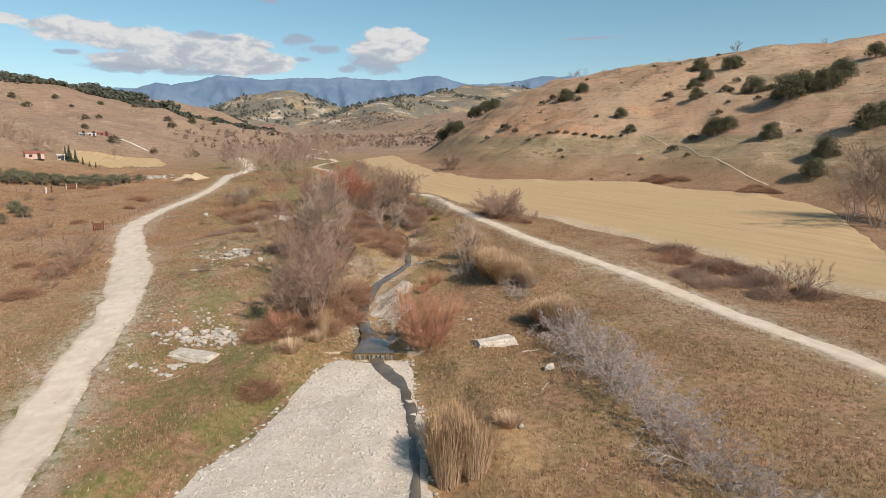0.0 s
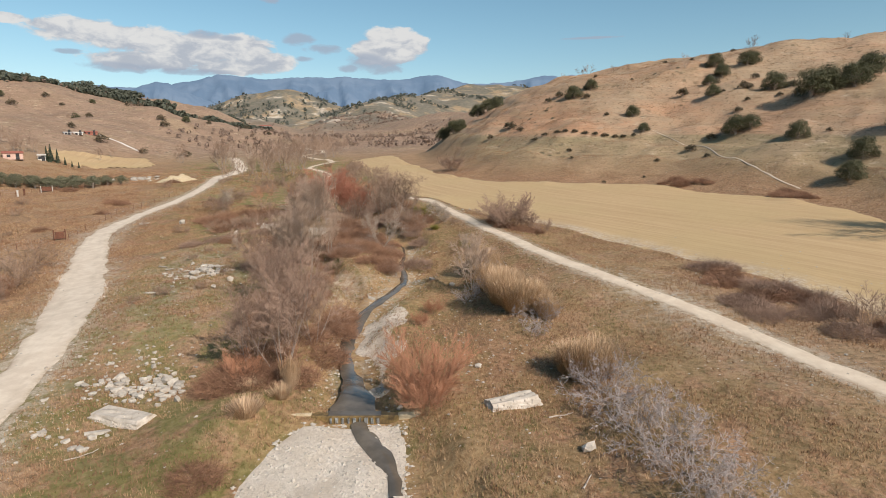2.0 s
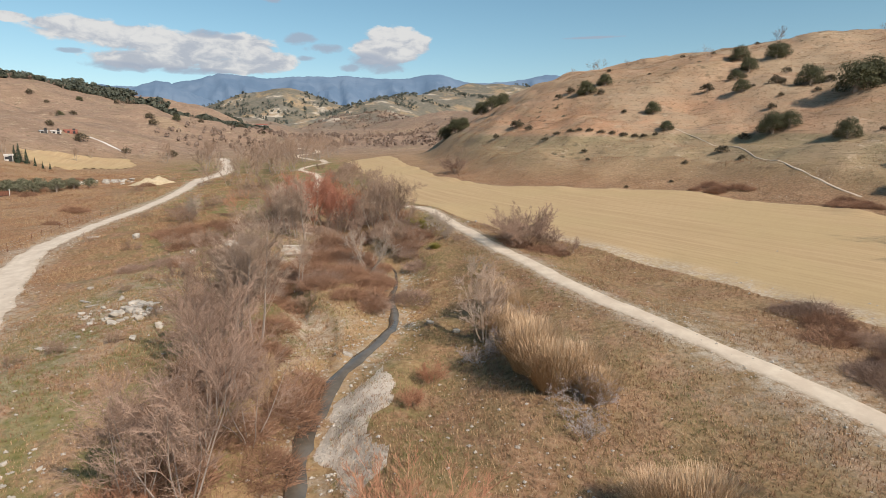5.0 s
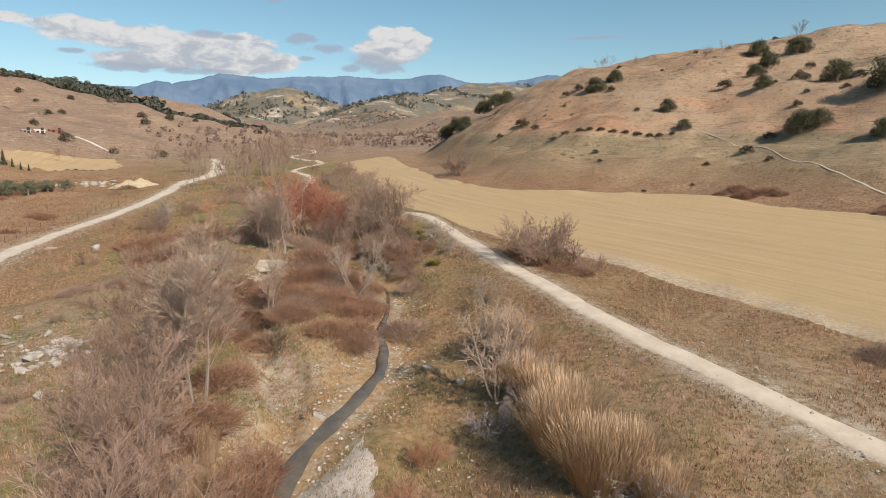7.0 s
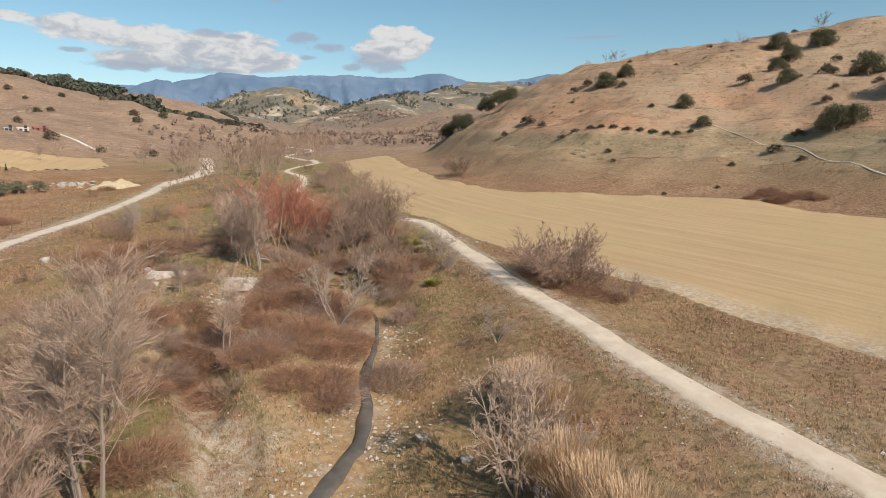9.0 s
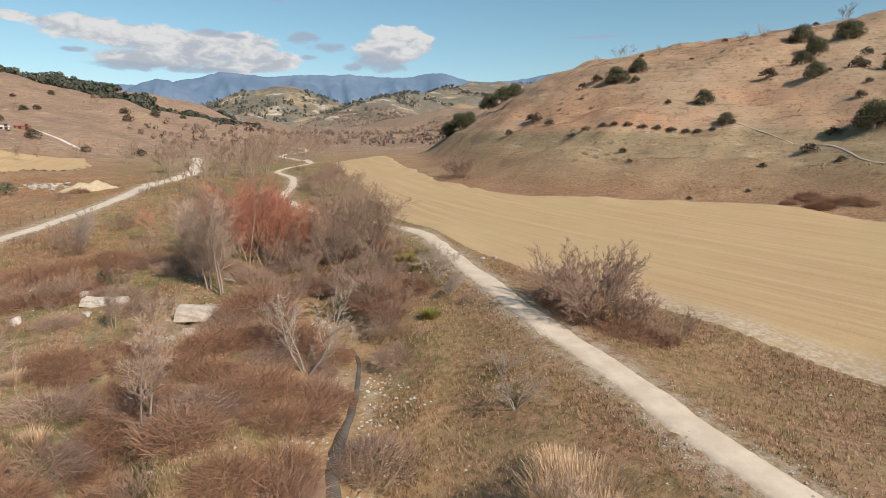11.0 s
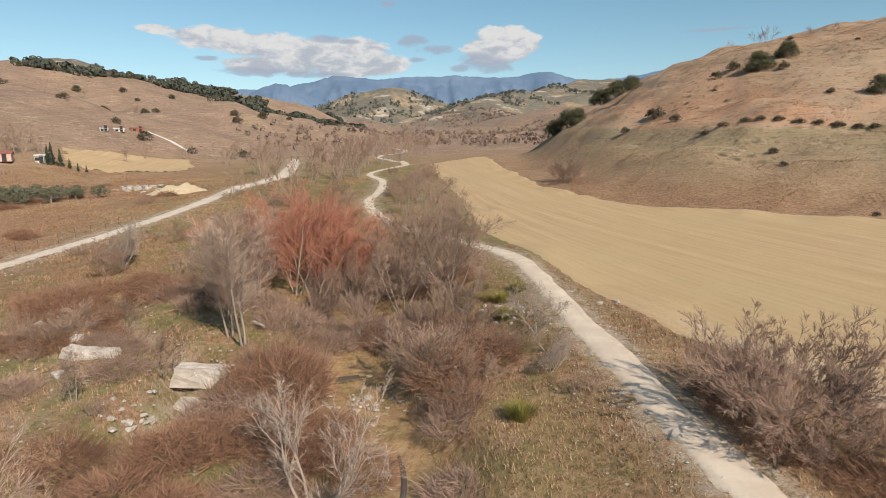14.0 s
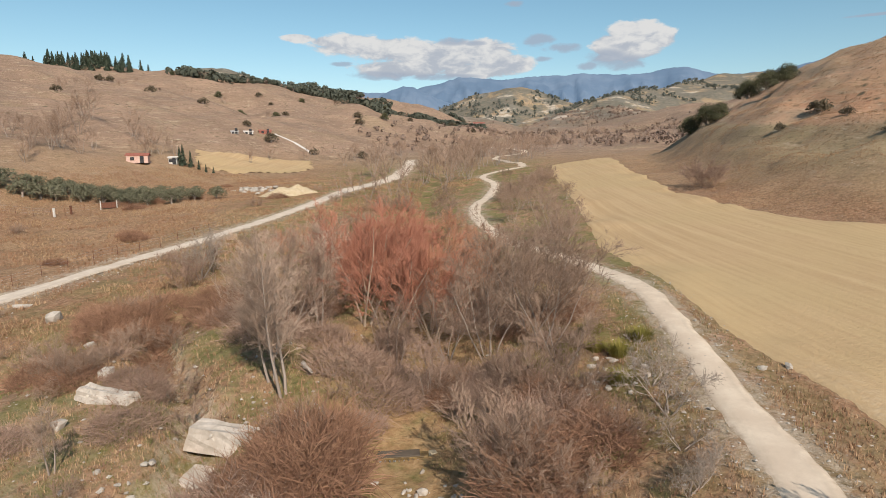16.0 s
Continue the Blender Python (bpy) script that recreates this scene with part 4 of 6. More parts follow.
def leafy(name, seed, wide, high, lobes, leaves, leaf_size, bark, leaf, label, category, group, trunk=0.35, squash=0.75):
    """An evergreen: a short trunk with limbs and a crown of many leaves gathered in uneven lobes."""
    rng = random.Random(seed)
    tr, br, cr = Tubes(), Tubes(), Tubes()
    line = wander(Vector((0, 0, -0.2)), Vector((0, 0, 1)), high * 0.55, 4, 0.08, rng)
    tr.tube(line, [wide * 0.045 * (1 - 0.15 * j) for j in range(5)], 6)
    centres = []
    for i in range(lobes):
        a = 6.283 * i / lobes * 2.4 + rng.random()
        q = math.sqrt((i + 0.5) / lobes)
        c = Vector((math.cos(a) * q * wide * 0.33, math.sin(a) * q * wide * 0.33, high * (trunk + (0.88 - trunk) * (1 - 0.75 * q * q) * rng.uniform(0.65, 1.0))))
        size = wide * rng.uniform(0.18, 0.26)
        centres.append((c, size))
        k = line[rng.randint(1, 3)]
        br.tube([k, k.lerp(c, 0.55) + Vector((0, 0, 0.1)), c], [wide * 0.018, wide * 0.011, wide * 0.004], 4)
    for i in range(leaves):
        c, size = centres[i % lobes]
        n = Vector((rng.gauss(0, 1), rng.gauss(0, 1), rng.gauss(0.25, 1))).normalized()
        p = c + Vector((n.x * size, n.y * size, n.z * size * squash)) * (rng.uniform(0.55, 1.12))
        if p.z < 0.1:
            p.z = rng.uniform(0.1, 0.5)
        cr.leaf(p, (n + Vector((rng.gauss(0, 0.5), rng.gauss(0, 0.5), rng.gauss(0.2, 0.5)))).normalized(), leaf_size * rng.uniform(0.6, 1.3), rng)
    root = new(name)
    tagged(root, label, category, group)
    part_mesh("trunk", tr.mesh("trunk", bark), root)
    tagged(part_mesh("branchwork", br.mesh("branchwork", bark), root), kind="stuff")
    tagged(part_mesh("crown", cr.mesh("crown", leaf), root), kind="stuff")
    return root


def spire(name, seed, wide, high, leaves, size, label, group):
    """A conifer, narrow or broad."""
    rng = random.Random(seed)
    tr, cr = Tubes(), Tubes()
    tr.tube([Vector((0, 0, -0.2)), Vector((0, 0, high * 0.9))], [wide * 0.06, wide * 0.015], 5)
    for i in range(leaves):
        f = rng.random() ** 1.4
        a = rng.uniform(0, 6.283)
        r = wide / 2 * (1 - f) ** 0.75 * rng.uniform(0.5, 1.08) * (0.8 + 0.3 * math.sin(a * 3 + f * 14))
        p = Vector((math.cos(a) * r, math.sin(a) * r, high * (0.08 + 0.92 * f) - r * 0.2))
        cr.leaf(p, Vector((math.cos(a), math.sin(a), rng.uniform(0.1, 0.9))).normalized(), size * rng.uniform(0.6, 1.3) * (1.15 - 0.6 * f), rng)
    root = new(name)
    tagged(root, label, "conifer", group)
    part_mesh("trunk", tr.mesh("trunk", M_GREYBARK), root)
    tagged(part_mesh("crown", cr.mesh("crown", M_CONIFER), root), kind="stuff")
    return root


# each kind: how to make one of its variants, and the nominal height
KINDS = {
    "willow_tree": (lambda s: woody("willow_tree", s, 5, 7.0, 0.05, 0.5, [(12, 0.5, 0.75, 0.16, 0.06, 0.5), (9, 0.5, 0.65, 0.16, 0.03, 0.5), (8, 0.6, 0.6, 0.16, 0.02, 0.9)], M_GREYBARK, M_MAUVETWIG, "bare multi-stemmed willow with mauve-brown winter twigs", "tree", 4, 0.5, group="trees along the stream"), 7.0, 3),
    "poplar": (lambda s: woody("poplar", s, 2, 8.6, 0.10, 0.14, [(26, 0.36, 0.85, 0.15, 0.1, 0.4), (10, 0.55, 0.65, 0.15, 0.07, 0.5), (9, 0.6, 0.6, 0.15, 0.03, 0.9)], M_GREYBARK, M_PALEGREYTWIG, "tall bare grey-barked tree with fine upswept twigs", "tree", 5, 0.4, 0.06, group="trees along the stream"), 8.6, 3),
    "pale_tree": (lambda s: woody("pale_tree", s, 4, 4.2, 0.06, 0.85, [(10, 0.55, 0.75, 0.15, 0.05, 0.5), (9, 0.5, 0.7, 0.17, 0.03, 0.45), (8, 0.5, 0.6, 0.2, 0.0, 0.7)], M_PALEBARK, M_PALEBARK, "small bare tree with pale spreading limbs", "tree", 6, 0.15, 0.12, group="pale bare trees", fine=0.0065), 4.4, 3),
    "young_ash": (lambda s: woody("young_ash", s, 4, 5.2, 0.06, 0.32, [(13, 0.42, 0.7, 0.16, 0.08, 0.5), (9, 0.5, 0.65, 0.17, 0.05, 0.45), (9, 0.5, 0.6, 0.2, 0.02, 0.8)], M_TANBARK, M_PALEGREYTWIG, "young bare tree with tan forked stems among cane", "tree", 6, 0.25, 0.1, group="pale bare trees"), 5.2, 1),
    "red_willow": (lambda s: woody("red_willow", s, 3, 6.6, 0.085, 0.38, [(12, 0.6, 0.75, 0.14, 0.10, 0.42), (10, 0.52, 0.6, 0.13, 0.09, 0.42), (10, 0.6, 0.5, 0.12, 0.06, 0.9)], M_TANBARK, M_REDTWIG, "willow with pale trunks and a haze of red twigs", "tree", 5, 0.6, group="red willows"), 7.6, 3),
    "orange_willow": (lambda s: woody("orange_willow", s, 3, 5.0, 0.06, 0.42, [(12, 0.58, 0.72, 0.14, 0.1, 0.42), (9, 0.52, 0.6, 0.12, 0.08, 0.45), (7, 0.6, 0.5, 0.12, 0.05, 0.9)], M_TANBARK, M_ORANGETWIG, "young willow with orange-brown winter twigs", "tree", 4, 0.5, group="red willows"), 5.4, 2),
    "red_shrub": (lambda s: woody("red_shrub", s, 26, 3.5, 0.009, 0.75, [(14, 0.42, 0.5, 0.1, 0.05, 0.6), (13, 0.55, 0.5, 0.1, 0.03, 0.9)], M_ORANGETWIG, M_ORANGETWIG, "rounded shrub of fine orange-red stems", "shrub", 3, 0.5, 0.06, group="willow shrubs", fine=0.0065), 3.6, 2),
    "brown_tree": (lambda s: woody("brown_tree", s, 5, 6.8, 0.06, 0.62, [(11, 0.5, 0.75, 0.15, 0.06, 0.5), (9, 0.5, 0.65, 0.15, 0.04, 0.45), (9, 0.6, 0.6, 0.15, 0.02, 1.0)], M_GREYBARK, M_BROWNTWIG, "broad bare tree with dense dark-brown twigs", "tree", 4, 0.6, group="trees along the stream"), 6.8, 2),
    "mauve_bush": (lambda s: woody("mauve_bush", s, 18, 4.4, 0.024, 0.85, [(8, 0.44, 0.6, 0.13, 0.06, 0.55), (8, 0.45, 0.6, 0.13, 0.05, 0.6), (8, 0.6, 0.55, 0.12, 0.03, 1.0)], M_MAUVETWIG, M_MAUVETWIG, "wide rounded bare bush with dense mauve-grey twigs", "shrub", 3, 0.8, 0.1, group="bare bushes"), 4.4, 2),
    "thorn_bush": (lambda s: woody("thorn_bush", s, 11, 2.6, 0.02, 1.0, [(8, 0.46, 0.85, 0.22, 0.02, 0.6), (5, 0.5, 0.85, 0.22, 0.0, 0.6), (4, 0.55, 0.8, 0.22, 0.0, 0.9)], M_GREYTWIG, M_GREYTWIG, "tangled grey leafless thorn bush", "shrub", 3, 0.7, 0.17, group="thorn hedge"), 2.5, 3),
    "scrub_bush": (lambda s: woody("scrub_bush", s, 11, 2.0, 0.014, 0.9, [(10, 0.5, 0.65, 0.16, 0.04, 0.8), (10, 0.6, 0.6, 0.17, 0.02, 1.0)], M_BROWNTWIG, M_BROWNTWIG, "low brown leafless scrub bush", "shrub", 3, 0.5, 0.13, group="bare bushes"), 2.0, 3),
    "bramble": (lambda s: mound("bramble", s, 3.4, 1.15, 1300, 1.2, 0.013, M_BRAMBLE, "tangled heap of dark reddish bramble canes"), 1.5, 3),
    "pink_scrub": (lambda s: mound("pink_scrub", s, 3.4, 0.95, 1200, 1.1, 0.012, M_MAUVETWIG, "low tangle of dry mauve-brown scrub"), 1.3, 2),
    "reed_clump": (lambda s: clump("reed_clump", s, 1.9, 3.0, 1000, 0.014, M_REED, "tall clump of straw-coloured dry reeds", "reeds", "reeds", 0.22, M_STRAW), 3.0, 2),
    "cane_clump": (lambda s: clump("cane_clump", s, 3.0, 2.9, 4200, 0.008, M_CANE, "dense golden clump of dry giant cane", "cane", "golden cane", 0.5, M_REED, 0.24), 2.8, 2),
    "grass_clump": (lambda s: clump("grass_clump", s, 1.2, 1.0, 420, 0.018, M_REED, "rounded tussock of pale dry grass", "grass tussock", "grass tussocks", 0.95), 1.0, 2),
    "broom": (lambda s: clump("broom", s, 1.7, 1.2, 700, 0.018, M_BROOM, "rounded yellow-green broom bush beside the scrub", "shrub", "broom bushes", 0.8), 1.2, 2),
    "holm_oak": (lambda s: leafy("holm_oak", s, 6.4, 4.6, 15, 5200, 0.25, M_GREYBARK, M_OAKLEAF, "dark evergreen holm oak on the dry hillside", "tree", "holm oaks on the hillside", -0.02), 4.6, 3),
    "olive_tree": (lambda s: leafy("olive_tree", s, 4.6, 3.6, 9, 900, 0.36, M_GREYBARK, M_OLIVELEAF, "grey-green olive tree in the grove", "tree", "olive grove", 0.2), 3.6, 2),
    "cypress": (lambda s: spire("cypress", s, 2.0, 5.0, 500, 0.45, "dark narrow cypress beside the field hut", "dark conifers"), 5.0, 1),
    "pine": (lambda s: spire("pine", s, 4.2, 9.0, 260, 1.3, "dark conifer on the far ridge", "dark conifers"), 9.0, 2),
    "hill_bush": (lambda s: leafy("hill_bush", s, 3.0, 1.6, 7, 420, 0.3, M_GREYBARK, M_BUSHLEAF, "low dull brown-green bush on the slope", "shrub", "hillside bushes", 0.1), 1.6, 2),
    "far_tree": (lambda s: woody("far_tree", s, 3, 7.0, 0.075, 0.45, [(11, 0.5, 0.75, 0.13, 0.07, 0.55), (10, 0.6, 0.6, 0.14, 0.04, 0.8)], M_GREYBARK, M_BROWNTWIG, "bare winter tree far up the valley", "tree", 4, 0.5, group="bare trees up the valley", fine=0.024), 7.0, 3),
}
PROTOS = {}
PLANT_RNG = random.Random(5)


def plant(kind, x, y, tall=None, sink=0.0, wide=1.0):
    """Sets one plant of the kind on the land."""
    make, nominal, variants = KINDS[kind]
    i = PLANT_RNG.randrange(variants)
    s = (tall or nominal) / nominal
    m = Matrix.Translation((x, y, height(x, y) - sink)) @ Matrix.Rotation(PLANT_RNG.uniform(0, 6.283), 4, "Z")
    if kind in ("bramble", "pink_scrub") and s > 1.0:
        wide *= max(0.68, 1.0 - 0.4 * (s - 1.0))
    size = (s * wide * PLANT_RNG.uniform(0.93, 1.07), s * wide * PLANT_RNG.uniform(0.93, 1.07), s)
    if (kind, i) not in PROTOS:
        ob = make(100 + 17 * i + sum(map(ord, kind)))
        PROTOS[kind, i] = ob
        ob.matrix_basis = m
    else:
        ob = copy_thing(PROTOS[kind, i], m)
    ob.scale = size
    return ob




def stand(kind, *rows):
    """rows: (x, y) or (x, y, height)."""
    for row in rows:
        plant(kind, *row)


# trees and bushes along the stream
stand("willow_tree", (-15.1, 62.2, 5.0), (-10.3, 47.6, 6.6), (-12.4, 48.2, 5.4), (-9.6, 53.6, 5.2), (-12.0, 55.5, 6.6), (-13.4, 60.0, 5.4), (-14.8, 63.2, 5.6), (-18.2, 69.5, 6.4), (-11.2, 51.0, 6.0), (-14.5, 52.0, 3.6), (-11.5, 104.6, 3.6), (-12.4, 109.6, 5.0), (-21.4, 106.6, 5.4), (-14.6, 107.4, 4.2), (-24.4, 113.6, 5.2), (-23.0, 117.0, 5.4), (-26.5, 121.0, 4.6))
stand("poplar", (-12.7, 64.8, 9.4), (-13.9, 66.0, 8.6), (-15.2, 68.6, 8.2), (-16.0, 71.5, 7.6), (-17.2, 100.8, 7.4), (-18.5, 101.6, 5.8), (-13.2, 79.8, 5.2), (-20.2, 104.0, 6.2), (-20.6, 109.0, 6.2), (-22.6, 108.0, 5.6), (-21.1, 92.0, 3.0))
stand("pale_tree", (-7.6, 87.3, 5.0), (-0.2, 102.6, 2.9), (0.3, 100.1, 1.7), (0.8, 97.8, 1.7), (3.2, 84.5, 1.8), (3.5, 80.9, 2.1), (0.5, 97.4, 1.6), (-1.0, 105.2, 2.6), (-39.4, 118.8, 4.8), (-24.8, 83.0, 2.0))
stand("young_ash", (3.0, 66.6, 5.6), (3.9, 70.4, 4.0))
stand("red_willow", (-14.4, 112.4, 6.6), (-19.2, 116.6, 7.4), (-22.8, 115.2, 6.6), (-15.8, 117.2, 7.0), (-18.2, 110.6, 7.8), (-16.6, 110.2, 7.8), (-17.2, 114.5, 7.6), (-20.2, 114.2, 7.2), (-21.5, 119.5, 7.0), (-17.8, 120.5, 6.4))
stand("orange_willow", (-15.6, 114.0, 6.2), (-13.8, 114.5, 5.8), (-12.2, 118.0, 5.2), (-15.5, 125.0, 4.8), (-19.0, 127.5, 4.6), (-25.2, 118.5, 4.8))
stand("brown_tree", (-8.2, 112.6, 7.2), (-6.8, 110.0, 6.2), (-9.8, 117.5, 6.0), (-10.4, 134.6, 5.6), (-12.5, 140.2, 5.4), (-5.2, 107.0, 4.0), (-9.6, 108.8, 5.2), (-11.2, 113.6, 6.0), (-7.4, 115.4, 5.6))
stand("red_shrub", (-0.8, 43.2, 4.3), (-1.0, 42.2, 3.0), (-0.6, 60.8, 1.5), (-1.6, 57.2, 1.2), (-12.6, 46.6, 2.2))
stand("mauve_bush", (9.4, 92.2, 4.9), (9.6, 90.8, 3.8), (8.4, 95.2, 2.4), (11.6, 90.0, 2.6), (13.4, 87.8, 2.0), (9.4, 93.6, 4.2), (9.2, 96.8, 2.0), (4.0, 183.0, 4.6), (2.0, 187.0, 4.0), (-42.0, 121.5, 3.0), (-38.5, 116.0, 2.6))
stand("thorn_bush", (9.4, 44.0, 2.2), (9.6, 41.6, 2.7), (10.0, 39.2, 2.7), (10.2, 37.0, 2.6), (10.5, 34.8, 2.6), (10.6, 32.6, 2.6), (11.0, 30.4, 2.6), (11.5, 28.4, 2.7), (12.0, 26.2, 2.6), (12.5, 24.2, 2.5), (13.2, 22.0, 2.4), (7.6, 55.0, 1.9), (7.0, 52.6, 1.4), (4.2, 63.4, 2.0), (5.0, 69.0, 2.2), (2.4, 62.8, 1.6))
stand("reed_clump", (0.4, 27.0, 3.5), (1.2, 28.2, 3.1), (-0.1, 28.6, 3.1), (0.9, 30.0, 2.6), (1.7, 26.8, 3.2), (-9.2, 45.2, 2.2), (-10.4, 58.2, 2.2), (-10.6, 60.6, 2.0))
stand("cane_clump", (9.0, 45.2, 2.9), (9.9, 45.8, 2.6), (8.3, 46.4, 2.4), (6.3, 57.4, 3.2), (5.4, 60.0, 3.4), (7.6, 57.6, 2.8), (6.2, 62.2, 2.8), (4.6, 72.8, 3.0), (5.2, 71.0, 2.6), (4.7, 66.4, 2.8), (8.4, 55.8, 2.2), (5.6, 64.2, 2.6), (4.4, 75.6, 1.6))
stand("grass_clump", (-10.8, 41.4, 1.5), (3.6, 29.4, 1.1), (-9.4, 43.6, 1.2), (-11.6, 44.8, 1.1), (-3.2, 46.0, 0.9), (-9.0, 47.6, 1.0), (-18.0, 76.0, 1.0), (-21.8, 84.0, 1.2), (-22.6, 80.6, 1.3), (-16.8, 78.0, 1.1))
stand("broom", (-6.3, 106.4, 1.3), (-2.7, 109.2, 1.2), (-2.3, 105.8, 1.1), (-4.5, 112.0, 1.0), (-0.7, 93.2, 1.05), (-1.8, 111.0, 1.1), (-5.4, 108.6, 0.9), (-4.0, 109.8, 0.9))
stand("bramble", (8.0, 93.8, 1.2), (10.8, 89.0, 1.3), (12.2, 87.8, 1.1), (7.6, 95.4, 1.0), (8.6, 91.2, 1.3), (-12.6, 60.6, 2.2), (-13.5, 62.4, 2.0), (-12.0, 63.0, 1.9), (-14.6, 60.6, 1.8), (-12.8, 58.6, 2.0), (-13.2, 47.2, 2.0), (-11.2, 46.2, 1.8), (-12.0, 49.6, 2.2), (-8.6, 51.8, 1.8), (-35.6, 108.6, 2.6), (-30.2, 110.2, 2.2), (-13.7, 98.0, 2.8), (-12.2, 95.0, 2.4), (-18.8, 88.2, 1.6), (-17.2, 90.6, 1.4), (-6.9, 84.2, 1.6), (-12.4, 95.8, 2.8), (-13.6, 94.6, 1.8), (-13.8, 97.0, 2.2), (-2.8, 100.3, 1.8), (-4.6, 99.2, 1.6), (-34.7, 108.4, 2.5), (-37.4, 107.6, 1.8), (-32.6, 109.2, 2.0), (-28.4, 98.4, 1.4), (-14.2, 89.6, 1.7), (-10.1, 83.4, 1.5), (-14.4, 82.4, 1.4), (-4.6, 97.4, 1.8), (-6.6, 75.2, 1.5), (-8.0, 75.6, 1.3), (-6.6, 81.8, 1.5), (-7.8, 80.6, 1.3), (-13.1, 90.6, 1.8), (-11.2, 91.8, 1.9), (-9.6, 90.2, 1.5), (-9.2, 58.6, 2.1), (-8.8, 56.4, 1.8), (-9.0, 61.0, 1.8), (-11.7, 36.2, 1.2), (-33.8, 110.2, 1.7), (-28.8, 111.5, 1.8), (-24.5, 112.0, 1.6), (-12.2, 86.0, 1.4), (-14.6, 86.4, 1.5), (-17.8, 84.8, 1.5), (-21.0, 86.0, 1.4), (-5.2, 103.6, 1.6), (-12.5, 68.2, 1.5), (-14.0, 58.0, 1.6), (-5.8, 85.2, 1.1), (-27.5, 88.0, 1.2))
stand("pink_scrub", (-13.6, 103.6, 1.8), (-11.2, 105.6, 1.6), (-5.4, 100.4, 1.6), (-7.4, 103.4, 1.6), (-4.4, 101.8, 1.8), (-14.8, 106.0, 1.8), (-21.4, 95.4, 1.2), (-9.8, 87.6, 1.4), (-11.6, 79.6, 1.3), (-23.0, 106.4, 1.8), (-26.8, 108.6, 1.6), (-3.4, 95.4, 1.3), (-13.8, 92.8, 1.8))
stand("scrub_bush", (-6.2, 99.0, 2.8), (-5.4, 98.2, 2.2), (-6.0, 97.6, 2.0), (-2.8, 97.0, 1.6), (-4.0, 104.8, 2.0), (-6.8, 104.6, 2.2), (2.0, 95.0, 1.1), (-1.6, 101.0, 1.4), (31.1, 50.6, 3.5), (-29.4, 101.4, 1.6), (-31.4, 104.2, 1.8), (-11.4, 75.6, 1.6), (-20.0, 97.8, 1.8), (-22.8, 112.8, 2.2), (-30.4, 115.2, 2.2), (-2.6, 89.4, 1.2))

# scattered scrub: random stands inside stretches of the plan
SC = random.Random(11)


def scatter(kind, count, x0, x1, y0, y1, lo, hi, clear=2.2):
    """Random plants in a rectangle, off the roads, the field and the water."""
    n = 0
    for _ in range(count * 8):
        if n == count:
            return
        x, y = SC.uniform(x0, x1), SC.uniform(y0, y1)
        a, b = np.array([x]), np.array([y])
        if min(near_dist(a, b, LEFT_ROAD_LINE)[0], near_dist(a, b, RIGHT_PATH_LINE)[0]) < clear + 1.2 or near_dist(a, b, STREAM_LINE)[0] < clear * 0.8 or within(a, b, FIELD)[0]:
            continue
        if abs(x + 10) < 2.6 and 95.5 < y < 103:
            continue
        plant(kind, x, y, SC.uniform(lo, hi))
        n += 1


scatter("bramble", 13, -14.5, -3, 76, 106, 0.9, 1.7)
scatter("bramble", 8, -20, -14, 74, 88, 0.9, 1.6)
scatter("pink_scrub", 12, -14, -2, 72, 108, 0.9, 1.6)
scatter("pink_scrub", 7, -20, -13, 72, 88, 0.9, 1.4)
scatter("scrub_bush", 14, -16, -4, 90, 110, 1.0, 2.0)
scatter("pink_scrub", 20, -26, -5, 104, 127, 1.0, 1.9)
scatter("bramble", 14, -26, -6, 104, 126, 1.0, 1.8)
scatter("bramble", 10, -40, -27, 99, 117, 1.0, 1.9)
scatter("scrub_bush", 10, -40, -22, 96, 122, 1.2, 2.4)
scatter("pink_scrub", 8, -34, -20, 82, 102, 0.7, 1.2)
scatter("bramble", 9, -15, -9, 44, 64, 1.0, 1.8)
scatter("bramble", 6, 25, 33, 50, 68, 0.9, 1.5)
scatter("pink_scrub", 16, 24, 33, 50, 70, 0.9, 1.4)
scatter("scrub_bush", 16, -30, -12, 118, 150, 1.4, 2.6)
scatter("orange_willow", 5, -34, -20, 122, 150, 3.4, 5.0)
scatter("brown_tree", 7, -27, -10, 142, 178, 3.0, 4.8)
scatter("scrub_bush", 14, -48, -24, 130, 175, 1.8, 3.2)
scatter("far_tree", 16, -62, -38, 165, 225, 4.5, 8.0)
scatter("far_tree", 44, -82, -45, 210, 330, 6.0, 9.5)
scatter("scrub_bush", 12, -40, -24, 165, 215, 2.2, 3.6)
scatter("far_tree", 14, -125, -85, 225, 300, 4.0, 7.0)
scatter("far_tree", 34, -168, -128, 165, 212, 4.5, 8.5)
scatter("far_tree", 26, -120, 40, 330, 520, 4.0, 8.0)
scatter("scrub_bush", 26, -100, -40, 85, 190, 0.8, 1.8)
scatter("bramble", 18, -110, -45, 70, 200, 0.8, 1.6)
scatter("scrub_bush", 16, -30, -18, 60, 115, 0.7, 1.3)
stand("scrub_bush", (-45.5, 74.0, 2.4), (-44.0, 70.5, 2.2), (-41.5, 62.0, 1.6), (-47.5, 78.0, 3.4), (-43.0, 66.0, 2.0))
stand("bramble", (-44.5, 67.5, 1.7), (-42.0, 58.5, 1.5), (-46.2, 71.2, 1.7), (-67.0, 136.3, 1.5), (-70.0, 138.0, 1.4))

